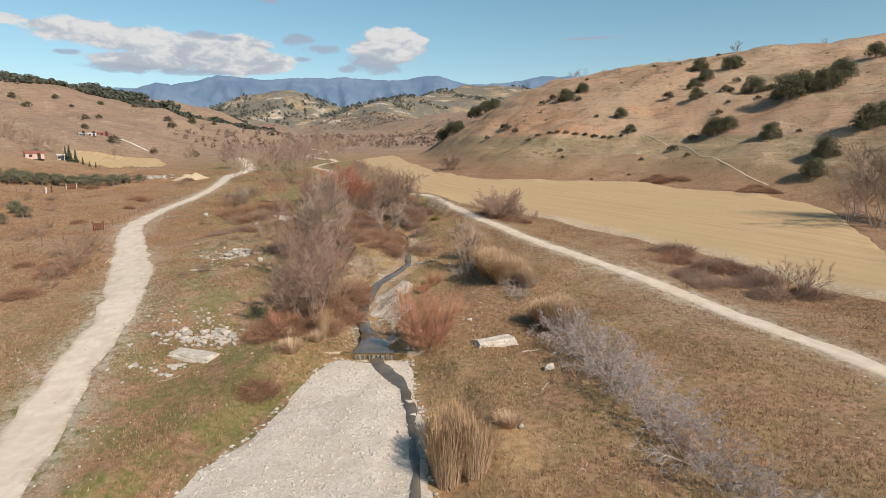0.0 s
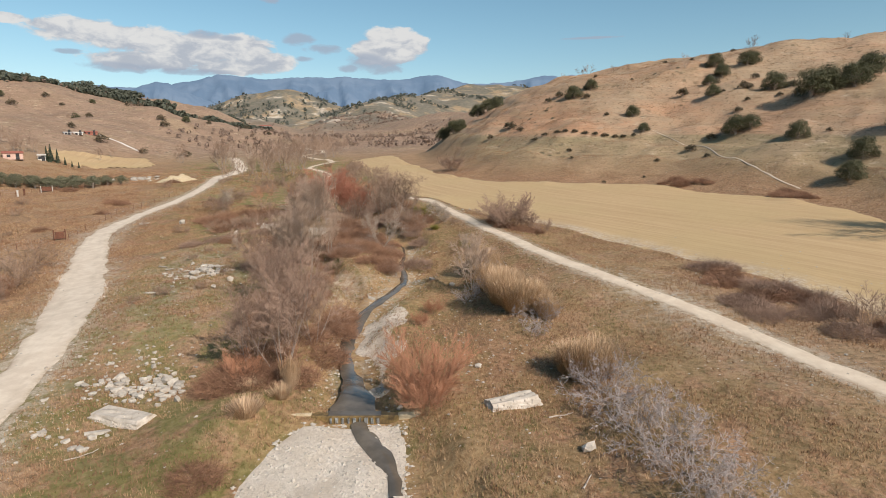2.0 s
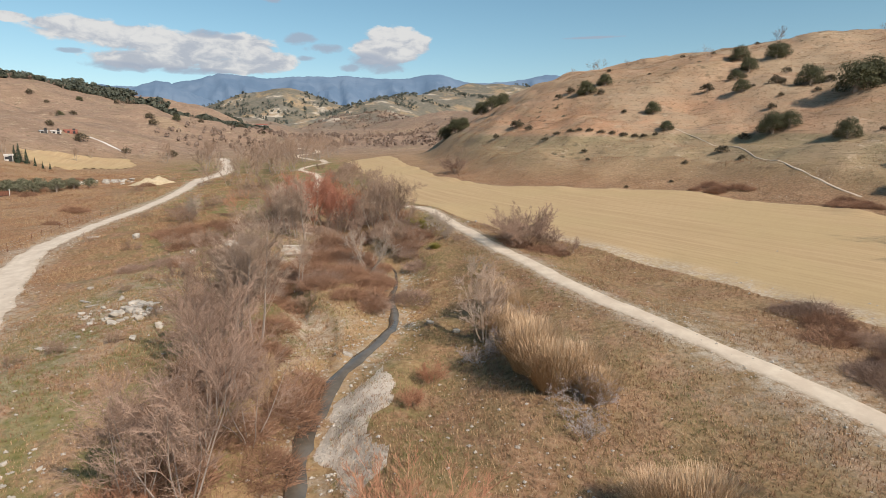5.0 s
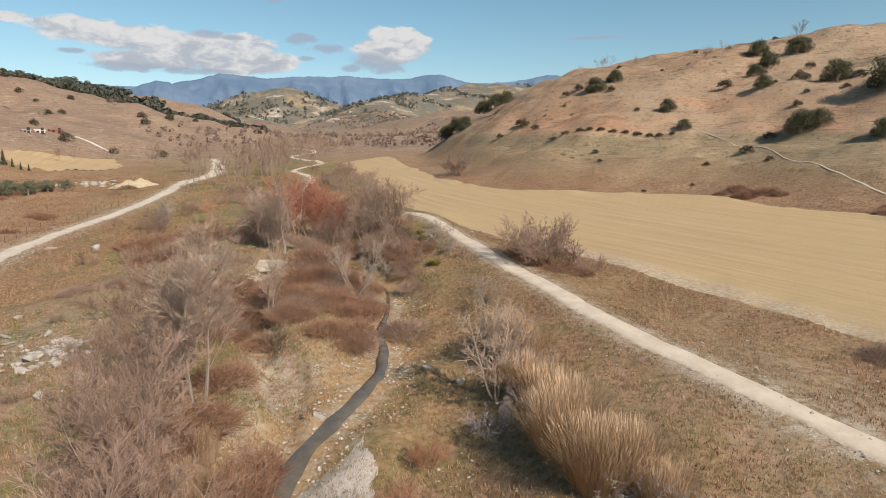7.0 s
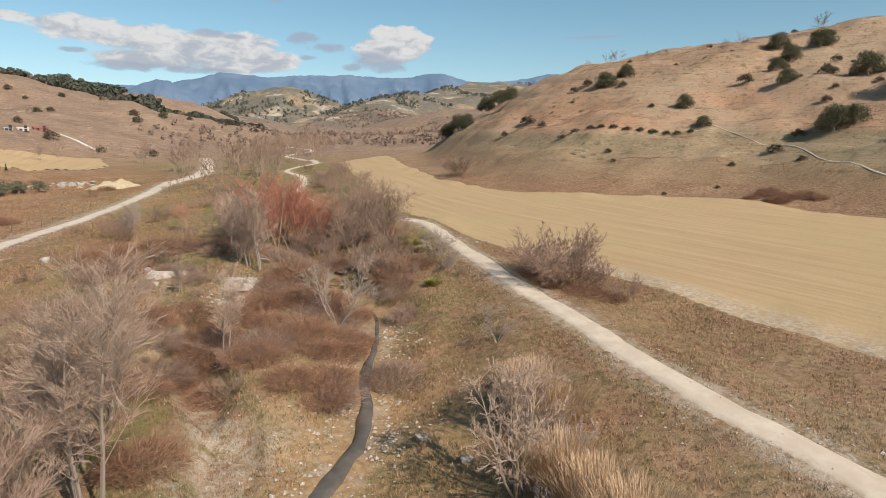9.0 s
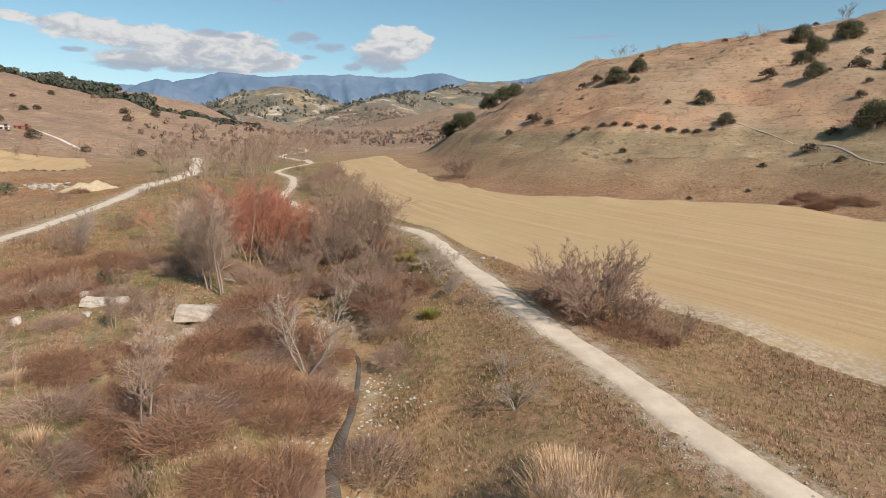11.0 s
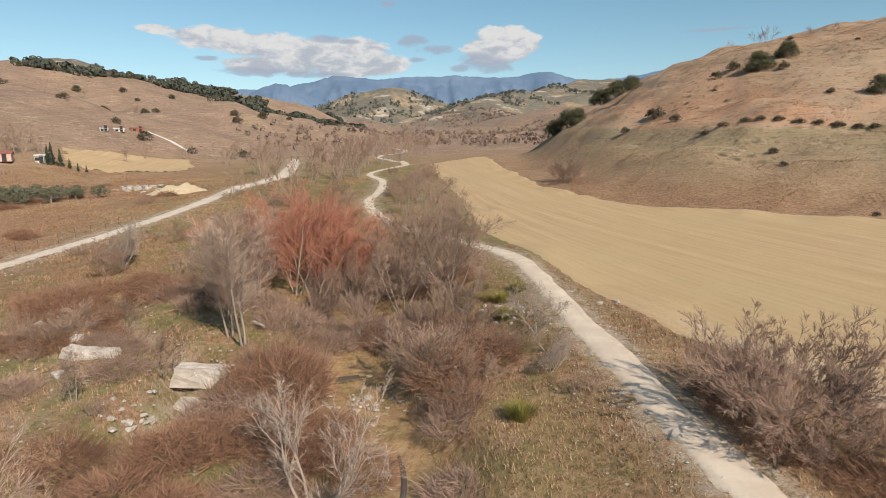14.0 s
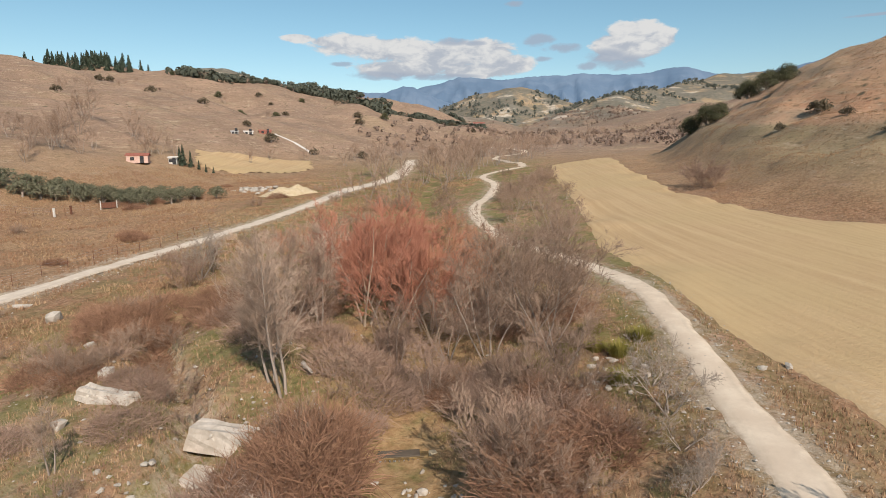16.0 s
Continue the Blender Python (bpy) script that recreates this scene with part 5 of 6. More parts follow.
# the hillside above the field
M_HILL_OAKS = [(88.8, 210.1, 4.6), (96.1, 203.9, 4.6), (99.0, 206.0, 4.2), (86.6, 199.6, 4.4), (80.4, 194.2, 3.0), (76.8, 182.7, 3.4), (91.2, 177.8, 5.4), (91.8, 161.7, 7.0), (96.5, 163.5, 6.4), (101.6, 161.0, 6.4), (106.5, 163.0, 6.0), (70.0, 154.1, 4.8), (72.6, 152.6, 3.6), (76.6, 140.1, 4.0), (77.3, 120.5, 4.2), (70.8, 113.7, 3.8), (54.6, 183.3, 3.4), (54.0, 171.6, 2.5), (43.7, 210.2, 4.6), (49.7, 212.8, 3.9), (1.3, 263.9, 5.6), (5.4, 258.4, 5.8), (8.0, 254.0, 5.0), (20.0, 266.1, 5.6), (22.5, 250.0, 4.6), (16.0, 272.0, 5.6), (126.7, 179.3, 4.6), (90.2, 126.9, 5.6), (95.0, 129.0, 5.2)]
stand("holm_oak", *M_HILL_OAKS)
stand("hill_bush", (71.2, 190.3, 2.4), (84.9, 182.0, 2.2), (87.0, 183.0, 1.8), (22.8, 208.7, 2.7), (16.2, 204.7, 1.4), (32.7, 179.8, 0.9, 0.1, 1.4), (34.8, 178.6, 0.9, 0.1, 1.4), (37.0, 177.0, 0.9, 0.1, 1.4), (39.4, 175.5, 0.9, 0.1, 1.4), (41.8, 174.2, 0.9, 0.1, 1.4), (58.7, 152.2, 1.6), (66.0, 158.0, 1.6), (40.0, 216.0, 1.8), (36.0, 214.0, 1.6), (60.0, 146.0, 1.0), (83.0, 196.0, 1.8))
stand("far_tree", (104.0, 217.2, 5.4), (80.0, 212.0, 4.6), (76.0, 213.0, 4.0), (55.0, 250.0, 4.0), (58.0, 251.0, 4.4), (48.0, 250.0, 3.0), (129.3, 207.6, 2.8), (70.0, 240.0, 3.0), (66.0, 246.0, 2.6))
stand("willow_tree", (57.8, 78.2, 11.0), (61.0, 80.6, 9.5), (62.5, 76.0, 10.0))
stand("far_tree", (55.7, 80.7, 5.0), (56.0, 75.0, 4.0), (59.0, 84.0, 6.0))
stand("hill_bush", (27.0, 182.0, 0.9, 0.1, 1.4), (29.5, 181.0, 0.9, 0.1, 1.4), (44.2, 173.0, 0.9, 0.1, 1.4), (46.5, 172.0, 0.9, 0.1, 1.4), (48.6, 171.4, 0.9, 0.1, 1.4), (24.5, 196.0, 1.5), (47.0, 206.0, 1.6), (92.0, 190.0, 1.6), (95.0, 176.0, 1.6), (78.0, 170.0, 1.4))
scatter("bramble", 10, 44, 54, 129, 137, 0.9, 1.5)
scatter("bramble", 10, 57, 63, 108, 116, 0.9, 1.4)
scatter("hill_bush", 26, 20, 130, 120, 250, 0.5, 1.1)

# the left side: olive grove, hut garden, far ridge
for row in range(3):
    for col in range(11):
        plant("olive_tree", -118 + col * 2.9 + SC.uniform(-0.8, 0.8) + row * 1.2, 149 + col * 1.5 + row * 4.2 + SC.uniform(-0.8, 0.8), SC.uniform(2.3, 3.2), wide=1.2)
stand("olive_tree", (-78.0, 112.0, 2.4), (-81.5, 115.0, 2.6), (-84.0, 109.0, 2.6), (-77.0, 104.5, 2.2))
stand("cypress", (-123.1, 202.0, 5.6), (-124.6, 202.4, 4.6), (-121.9, 203.4, 4.4), (-120.2, 204.4, 2.6), (-118.4, 205.0, 2.2), (-117.0, 206.2, 2.0))
scatter("hill_bush", 30, -330, -110, 230, 470, 1.6, 3.4)
scatter("far_tree", 26, -330, -130, 230, 470, 3.0, 6.0)
scatter("holm_oak", 12, -330, -150, 280, 520, 2.4, 4.2)
PINE_HILL = random.Random(3)
for _ in range(64):
    plant("pine", -372 + PINE_HILL.gauss(0, 19), 374 + PINE_HILL.gauss(0, 14), PINE_HILL.uniform(6.5, 10))


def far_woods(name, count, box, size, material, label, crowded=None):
    """Far woods as one mesh of many ragged crowns."""
    rng = np.random.RandomState(len(name) + count)
    x = rng.uniform(box[0], box[1], count * 3)
    y = rng.uniform(box[2], box[3], count * 3)
    dens = fbm(x * 0.01, y * 0.01, 4)
    keep = np.argsort(-dens - 0.15 * rng.rand(len(x)))[:count] if crowded is None else np.argsort(-crowded(x, y, dens))[:count]
    x, y = x[keep], y[keep]
    z = land(x, y)
    t = Tubes()
    r2 = random.Random(9)
    for a, b, c in zip(x, y, z):
        s = size * r2.uniform(0.6, 1.25)
        for _ in range(16):
            n = Vector((r2.gauss(0, 1), r2.gauss(0, 1), r2.gauss(0.3, 0.8))).normalized()
            t.leaf(Vector((a, b, c + s * 0.55)) + Vector((n.x * s * 0.5, n.y * s * 0.5, n.z * s * 0.55)), n, s * 0.7, r2)
    tagged(new(name, t.mesh(name, material)), label, "woods", kind="stuff")


RIDGE_WOOD = [(-250, 425), (-200, 392), (-165, 392), (-152, 425), (-166, 520), (-200, 640), (-235, 740), (-250, 740), (-225, 600), (-240, 528), (-262, 492), (-285, 500)]
far_woods("far_conifer_woods", 1900, (-300, -140, 370, 760), 3.3, M_RIDGEWOOD, "dark conifer woods on the far ridge", lambda x, y, d: d * 0.9 + 0.25 * within(x, y, RIDGE_WOOD))
far_woods("far_valley_scrub", 2200, (-260, 260, 320, 900), 1.9, M_FARSCRUB, "patchy brown scrub up the valley")
far_woods("far_hill_woods", 2600, (-800, 300, 1000, 2100), 5.0, M_HAZED_FARWOOD, "dark woods on the far hills, paled with painted haze")


# ---- stones, walls and small things ----
def stone_mesh(seed, material, rough=0.25, box=0.0):
    """An angular stone, about one metre across; box makes it blockier."""
    rng = random.Random(seed)
    bm = bmesh.new()
    bmesh.ops.create_icosphere(bm, subdivisions=1, radius=0.5)
    for v in bm.verts:
        d = v.co.normalized()
        m = max(abs(d.x), abs(d.y), abs(d.z))
        v.co = v.co * (1 - box + box * 0.75 / m) * (1 + rng.uniform(-rough, rough))
    me = bpy.data.meshes.new("stone")
    bm.to_mesh(me)
    bm.free()
    me.materials.append(material)
    return me


STONES = [stone_mesh(i, M_ROCK, 0.3, 0.7 if i % 2 else 0.2) for i in range(6)]
STONE_RNG = random.Random(21)


def stone(x, y, sx, sy, sz, label="pale grey limestone boulder lying in the grass", group="loose boulders", name="boulder", parent=None, turn=None):
    ob = new(name, STONES[STONE_RNG.randrange(6)])
    z = height(x, y)
    m = Matrix.LocRotScale((x, y, z + sz * 0.22), Euler((STONE_RNG.uniform(-0.2, 0.2), STONE_RNG.uniform(-0.2, 0.2), STONE_RNG.uniform(0, 6.28) if turn is None else turn)), (sx, sy, sz))
    if parent is not None:
        ob.parent = parent
        m = parent.matrix_basis.inverted() @ m
    else:
        tagged(ob, label, "boulder", group)
    ob.matrix_basis = m
    return ob


def rubble_heap(x, y, wide, deep, count, lo, hi, label):
    """A heap of broken stone, each block a part."""
    root = new("rubble_heap")
    root.matrix_basis = Matrix.Translation((x, y, height(x, y)))
    tagged(root, label, "rubble", "rubble heaps")
    for _ in range(count):
        s = STONE_RNG.uniform(lo, hi) * (1 if STONE_RNG.random() < 0.8 else 1.5)
        stone(x + STONE_RNG.gauss(0, wide / 2.4), y + STONE_RNG.gauss(0, deep / 2.4), s, s * STONE_RNG.uniform(0.5, 1.0), s * STONE_RNG.uniform(0.4, 0.8), parent=root, name="rock")
    return root


rubble_heap(-19.4, 46.4, 3.6, 2.6, 150, 0.15, 0.65, "heap of broken pale stone blocks beside the dirt track")
rubble_heap(-21.4, 50.2, 4.2, 3.0, 70, 0.1, 0.4, "spread of small broken pale stones in the grass")
rubble_heap(-25.6, 71.8, 3.4, 3.6, 70, 0.25, 0.75, "heap of tumbled pale stone slabs in the grass")
rubble_heap(-20.4, 40.2, 3.0, 1.6, 16, 0.2, 0.6, "few grey broken slabs sunk in the grass")
rubble_heap(-87.0, 187.0, 9.0, 6.0, 46, 0.5, 1.6, "dumped heap of whitish rubble in the meadow")
rubble_heap(-3.4, 106.2, 2.6, 3.4, 40, 0.15, 0.45, "stony patch of pale rocks among the broom")
rubble_heap(-17.6, 92.4, 2.4, 2.2, 40, 0.15, 0.5, "pale cobbles spilling down the dry gully")
rubble_heap(-9.0, 96.4, 2.4, 3.0, 70, 0.1, 0.34, "wet pale cobbles below the small weir")
for row in [(-27.6, 75.8, 1.3, 0.5, 0.35), (-25.4, 73.6, 0.5, 1.1, 0.5), (-29.8, 75.2, 1.3, 0.6, 0.25), (-33.1, 80.6, 0.7, 0.6, 0.4), (-20.8, 68.2, 0.7, 0.6, 0.8), (-21.5, 65.7, 0.8, 0.5, 0.4), (-14.1, 59.2, 0.9, 0.8, 0.7), (-6.6, 65.9, 0.9, 0.4, 0.4), (-0.9, 71.4, 0.8, 0.5, 0.5), (1.2, 69.8, 0.7, 0.5, 0.5), (-24.3, 94.6, 0.8, 0.6, 0.6), (-41.9, 107.0, 1.3, 1.1, 1.3), (-49.4, 109.7, 1.8, 0.6, 0.5), (-27.4, 99.5, 1.1, 0.8, 0.7), (-29.8, 98.3, 0.8, 0.6, 0.6), (-28.8, 94.0, 0.9, 0.7, 0.9), (3.7, 108.2, 0.5, 0.4, 0.35), (4.9, 109.0, 0.6, 0.4, 0.3), (2.4, 47.2, 0.6, 0.5, 0.4), (7.0, 36.7, 0.9, 0.6, 0.6), (-2.4, 43.2, 0.5, 0.4, 0.4), (-31.3, 76.8, 1.6, 0.5, 0.2), (-26.8, 64.4, 1.4, 0.6, 0.25), (-25.6, 66.2, 0.8, 0.5, 0.25), (4.2, 29.2, 0.6, 0.4, 0.3), (-19.0, 41.4, 1.4, 0.6, 0.35), (-34.5, 104.0, 0.8, 0.5, 0.5), (-1.6, 33.4, 0.45, 0.35, 0.35), (-1.9, 35.0, 0.6, 0.5, 0.45), (-2.3, 31.6, 0.4, 0.35, 0.35)]:
    stone(*row)


def slab_wall(x0, y0, x1, y1, high, thick, label, studs=26):
    """A fragment of masonry: a rough tapering block with stones set in its faces."""
    rng = random.Random(int(x0 * 7 + y0))
    length = math.hypot(x1 - x0, y1 - y0)
    xm, ym = (x0 + x1) / 2, (y0 + y1) / 2
    root = new("masonry_block")
    root.matrix_basis = pose(xm, ym, height(xm, ym) - 0.1, 0, 0, math.degrees(math.atan2(y1 - y0, x1 - x0)))
    tagged(root, label, "masonry", "masonry blocks")
    bm = bmesh.new()
    bmesh.ops.create_cube(bm, size=1)
    bmesh.ops.subdivide_edges(bm, edges=bm.edges[:], cuts=3, use_grid_fill=True)
    for v in bm.verts:
        top = v.co.z + 0.5
        v.co = Vector((v.co.x * length * (1 - 0.12 * top), v.co.y * thick * (1 - 0.35 * top), top * high)) + Vector((rng.gauss(0, 0.03), rng.gauss(0, 0.03), rng.gauss(0, 0.03)))
    me = bpy.data.meshes.new("body")
    bm.to_mesh(me)
    bm.free()
    me.materials.append(M_CONCRETE)
    part_mesh("body", me, root)
    for i in range(studs):
        s = rng.uniform(0.08, 0.17)
        ob = new("stone", STONES[rng.randrange(6)])
        ob.parent = root
        front = i % 3
        u = rng.uniform(-0.42, 0.42) * length
        if front < 2:
            w = rng.uniform(0.15, 0.85)
            co = (u * (1 - 0.12 * w), -thick / 2 * (1 - 0.35 * w) + 0.03, w * high)
        else:
            co = (u * 0.9, rng.uniform(-0.22, 0.22) * thick, high - 0.03)
        ob.matrix_basis = Matrix.LocRotScale(co, Euler((rng.random() * 6, rng.random() * 6, rng.random() * 6)), (s * 1.3, s, s * 0.7))
    return root


slab_wall(2.5, 41.2, 5.5, 42.6, 0.5, 1.3, "pale block of mortared stone beside the stream bank", 40)
slab_wall(-20.2, 43.4, -16.6, 42.2, 0.5, 1.7, "broken slab of concrete studded with round stones", 40)
slab_wall(-26.2, 97.2, -22.8, 97.2, 0.6, 0.9, "pale masonry block standing in the meadow", 34)


def box_part(name, size, at, material, parent, bevel=0.03, turn=0.0, label=""):
    bm = bmesh.new()
    bmesh.ops.create_cube(bm, size=1)
    for v in bm.verts:
        v.co = Vector((v.co.x * size[0], v.co.y * size[1], v.co.z * size[2]))
    if bevel:
        bmesh.ops.bevel(bm, geom=bm.edges[:], offset=bevel, segments=1, affect="EDGES")
    me = bpy.data.meshes.new(name)
    bm.to_mesh(me)
    bm.free()
    me.materials.append(material)
    ob = part_mesh(name, me, parent, label)
    ob.matrix_basis = pose(*at, 0, 0, turn)
    return ob


def sheet_part(name, wide, high, at, material, parent, seed, tilt=12):
    """A thin uneven veil of falling water."""
    rng = random.Random(seed)
    bm = bmesh.new()
    bmesh.ops.create_grid(bm, x_segments=24, y_segments=4, size=0.5)
    for v in bm.verts:
        v.co = Vector((v.co.x * wide, rng.gauss(0, 0.03), v.co.y * high + rng.gauss(0, 0.02)))
    me = bpy.data.meshes.new(name)
    bm.to_mesh(me)
    bm.free()
    me.materials.append(material)
    ob = part_mesh(name, me, parent)
    ob.matrix_basis = pose(*at, tilt, 0, 0)


def weir(x, y, long, drop, turn, water_half, label):
    """A low concrete sill across the stream, with a mossy face and falling water."""
    root = new("weir")
    z = float(water_level(np.array([x]), np.array([y + 0.6]))[0])
    root.matrix_basis = pose(x, y, z, 0, 0, turn)
    tagged(root, label, "weir", "weirs")
    box_part("sill", (long, 0.5, drop + 0.5), (0, 0, -(drop + 0.5) / 2 + 0.0), M_MOSSY, root, 0.04, label="wet mossy concrete sill")
    for s in (-1, 1):
        box_part("wing", (long * 0.32, 0.42, 0.8), (s * (long / 2 + long * 0.15), 0.04, -0.36), M_SANDPILE, root, 0.06, label="sandy weathered concrete wing")
    box_part("water_lip", (water_half * 2, 0.56, 0.05), (0, 0.02, 0.03), M_WATER, root, 0.01)
    for i in range(9):
        w = water_half * 2 / 9
        sheet_part("water_veil", w * STONE_RNG.uniform(0.25, 0.6), drop * 0.7, (-water_half + (i + 0.5) * w, -0.3, -drop * 0.5), M_FOAM, root, i)
    sheet_part("foam", water_half * 2, 0.16, (0, -0.42, -drop * 0.92), M_FOAM, root, 77, 70)
    return root


weir(-4.9, 42.4, 5.0, 0.55, 0, 1.5, "low weir with brown mossy sill and trickling water")
weir(-10.9, 100.0, 2.6, 0.5, 27, 0.9, "small weir with a dark sill and white trickle")


def gully_apron():
    root = new("gully_apron")
    root.matrix_basis = pose(-17.3, 97.6, height(-17.3, 95.6) + 0.95, 0, 0, 6)
    tagged(root, "pale concrete apron in the dry gully", "apron")
    box_part("apron", (2.2, 1.6, 0.4), (-0.3, -2.0, -1.0), M_CONCRETE, root, 0.08)


gully_apron()
slab_wall(-19.3, 97.0, -16.0, 97.2, 1.0, 1.3, "pale concrete sill across the dry gully", 8)


def log(x, y, length, radius, turn):
    t = Tubes()
    rng = random.Random(int(x * 10 + y))
    line = wander(Vector((0, 0, 0)), Vector((1, 0, 0.04)), length, 5, 0.12, rng)
    t.tube(line, [radius * (1 - 0.1 * j) for j in range(6)], 6)
    ob = new("driftwood", t.mesh("driftwood", M_TIMBER))
    ob.matrix_basis = pose(x, y, height(x, y) + radius * 0.6, 0, 0, turn)
    tagged(ob, "bleached fallen branch lying on the grass", "branch", "fallen branches")


for row in [(-16.6, 58.6, 1.9, 0.11, 25), (-14.8, 61.0, 1.2, 0.04, 10), (5.8, 40.4, 1.5, 0.05, 12), (-19.2, 38.6, 1.6, 0.04, 30), (2.6, 63.0, 1.6, 0.06, -20), (6.0, 33.5, 1.2, 0.05, 60), (-36.4, 112.0, 2.2, 0.06, -30), (-18.0, 103.4, 1.6, 0.14, -60)]:
    log(*row)


# fence, gate and hut on the left meadow
def fence(points, spacing, tall, label):
    root = new("wire_fence")
    tagged(root, label, "fence", "fences")
    a0 = points[0]
    root.matrix_basis = Matrix.Translation((a0[0], a0[1], height(*a0)))
    inv = root.matrix_basis.inverted()
    posts = []
    for (ax, ay), (bx, by) in zip(points, points[1:]):
        n = max(1, int(math.dist((ax, ay), (bx, by)) / spacing))
        posts += [(ax + (bx - ax) * i / n, ay + (by - ay) * i / n) for i in range(n)]
    posts.append(points[-1])
    tops = []
    me = None
    for x, y in posts:
        z = height(x, y)
        if me is None:
            t = Tubes()
            t.tube([Vector((0, 0, -0.3)), Vector((0, 0, tall))], [0.035, 0.03], 5)
            me = t.mesh("post", M_RUST)
        ob = new("post", me)
        ob.parent = root
        ob.matrix_basis = inv @ Matrix.Translation((x, y, z))
        tops.append(Vector((x, y, z)))
    for level in (0.35, 0.7, 0.98):
        t = Tubes()
        t.tube([p + Vector((0, 0, tall * level)) - root.matrix_basis.translation for p in tops], [0.008] * len(tops), 3)
        part_mesh("wire", t.mesh("wire", M_WIRE), root)


fence([(-125, 139), (-103, 141.8), (-95.4, 145.2)], 2.2, 1.3, "wire fence on thin posts round the olive grove")
fence([(-95.2, 147.5), (-96.4, 149.3), (-96.2, 154.6)], 2.2, 1.3, "wire fence on thin posts beside a gate")
fence([(-60, 62), (-58, 86.5), (-55.3, 92.3), (-55.6, 95.6)], 2.6, 1.2, "sagging wire fence on thin posts by the track")
fence([(-54.6, 97.4), (-57.0, 108.0), (-60.6, 122.0), (-60.2, 134), (-62, 150)], 3.0, 1.1, "low wire fence along the dirt track")


def gate(x, y, turn, wide, label):
    root = new("metal_gate")
    root.matrix_basis = pose(x, y, height(x, y), 0, 0, turn)
    tagged(root, label, "gate", "gates")
    for s in (-1, 1):
        box_part("gate_post", (0.14, 0.14, 1.7), (s * wide / 2, 0, 0.75), M_PLASTER if wide > 2 else M_RUST, root, 0.02)
    box_part("panel", (wide - 0.3, 0.05, 0.9), (0, 0, 0.75), M_RUST, root, 0.01)
    for zz in (0.28, 1.22):
        box_part("rail", (wide - 0.2, 0.08, 0.07), (0, 0, zz), M_RUST, root, 0.01)


gate(-95.3, 155.9, 60, 2.6, "rusty metal gate between white posts in the meadow")
gate(-55.3, 96.5, 50, 1.5, "small dark rusty metal gate beside the track")
for x, y in ((-95.2, 145.6), (-96.3, 149.4)):
    root = new("gate_pillar")
    root.matrix_basis = pose(x, y, height(x, y))
    tagged(root, "short white pillar at the end of the fence" if y < 147 else "short dark timber pillar at the end of the fence", "pillar", "gate pillars")
    box_part("shaft", (0.28, 0.28, 1.5), (0, 0, 0.65), M_PLASTER if y < 147 else M_RUST, root, 0.02)
    box_part("cap", (0.36, 0.36, 0.08), (0, 0, 1.43), M_PLASTER if y < 147 else M_RUST, root, 0.02)


def hut(x, y, turn, wide, deep, tall, wall, roof, label):
    root = new("hut")
    root.matrix_basis = pose(x, y, height(x, y) - 0.2, 0, 0, turn)
    tagged(root, label, "hut", "huts and sheds")
    box_part("wall", (wide, deep, tall), (0, 0, tall / 2), wall, root, 0.02)
    for s in (-1, 1):
        ob = box_part("roof", (wide + 0.5, deep / 2 + 0.45, 0.12), (0, s * deep / 4, tall + 0.22), roof, root, 0.02)
        ob.matrix_basis = pose(0, s * deep / 4, tall + deep * 0.075, -s * 16, 0, 0)
    box_part("window", (0.9, 0.06, 0.8), (-wide * 0.22, -deep / 2 - 0.01, tall * 0.58), M_DARKGLASS, root, 0.0)
    box_part("door", (0.9, 0.06, 1.9), (wide * 0.22, -deep / 2 - 0.01, 1.0), M_DARKGLASS, root, 0.0)


hut(-128.4, 192.6, 38, 5.0, 3.4, 1.9, M_PINKWALL, M_ROOFTILE, "small field hut with pale walls and red roof")
hut(-125.0, 200.6, 30, 2.0, 1.8, 1.8, M_PLASTER, M_PLASTER, "little white shed beside the cypresses")
hut(-147.4, 268.0, 40, 4.4, 2.6, 1.2, M_ROOFTILE, M_ROOFTILE, "long red shed at the foot of the far slope")
hut(-147.0, 258.0, 40, 3.2, 2.2, 0.9, M_PLASTER, M_PLASTER, "white shed at the foot of the far slope")
hut(-146.4, 250.0, 40, 2.4, 2.0, 0.8, M_PLASTER, M_WIRE, "grey-white shed at the foot of the far slope")
hut(-150.0, 535.0, 20, 9.0, 7.0, 4.0, M_PLASTER, M_ROOFTILE, "white house far up the valley")

# pale lane, far field, sand heap and footpaths
me = strip("far_lane", sample([(-146, 272), (-139, 272), (-133, 271), (-127, 268)], 2.0), [1.2, 1.8, 2.0], 0.12, M_PLASTER, 6, 0.2)
tagged(new("far_lane", me), "bright white concrete lane on the far slope", "road", kind="structure")
me = area("far_field", [(-138, 222), (-128, 240), (-119, 256), (-108, 240), (-104, 224), (-113, 213), (-124, 208)], 1.6, 0.25, M_FIELD, 1.0, {"row": lambda x, y, d: x + y * 0.3, "along": lambda x, y, d: y, "verge": lambda x, y, d: 0 * x})
tagged(new("far_field", me), "small tan field below the far sheds", "field", kind="structure")
me = strip("hill_footpath", sample([(56, 172), (58.7, 164.7), (61.6, 150.7), (61.8, 136.6), (63, 123.2), (64.3, 116.8)], 2.0), [0.15, 0.25, 0.32, 0.36], 0.12, M_PATH, 4, 0.8)
tagged(new("hill_footpath", me), "thin pale footpath worn into the hillside", "path", kind="structure")
me = strip("far_track", sample([(-41, 243), (-48, 262), (-62, 285), (-60, 320), (-90, 360)], 3.0), [2.4, 2.4], 0.1, M_PATH, 4, 0.4)
tagged(new("far_track", me), "pale track running up the valley", "road", kind="structure")


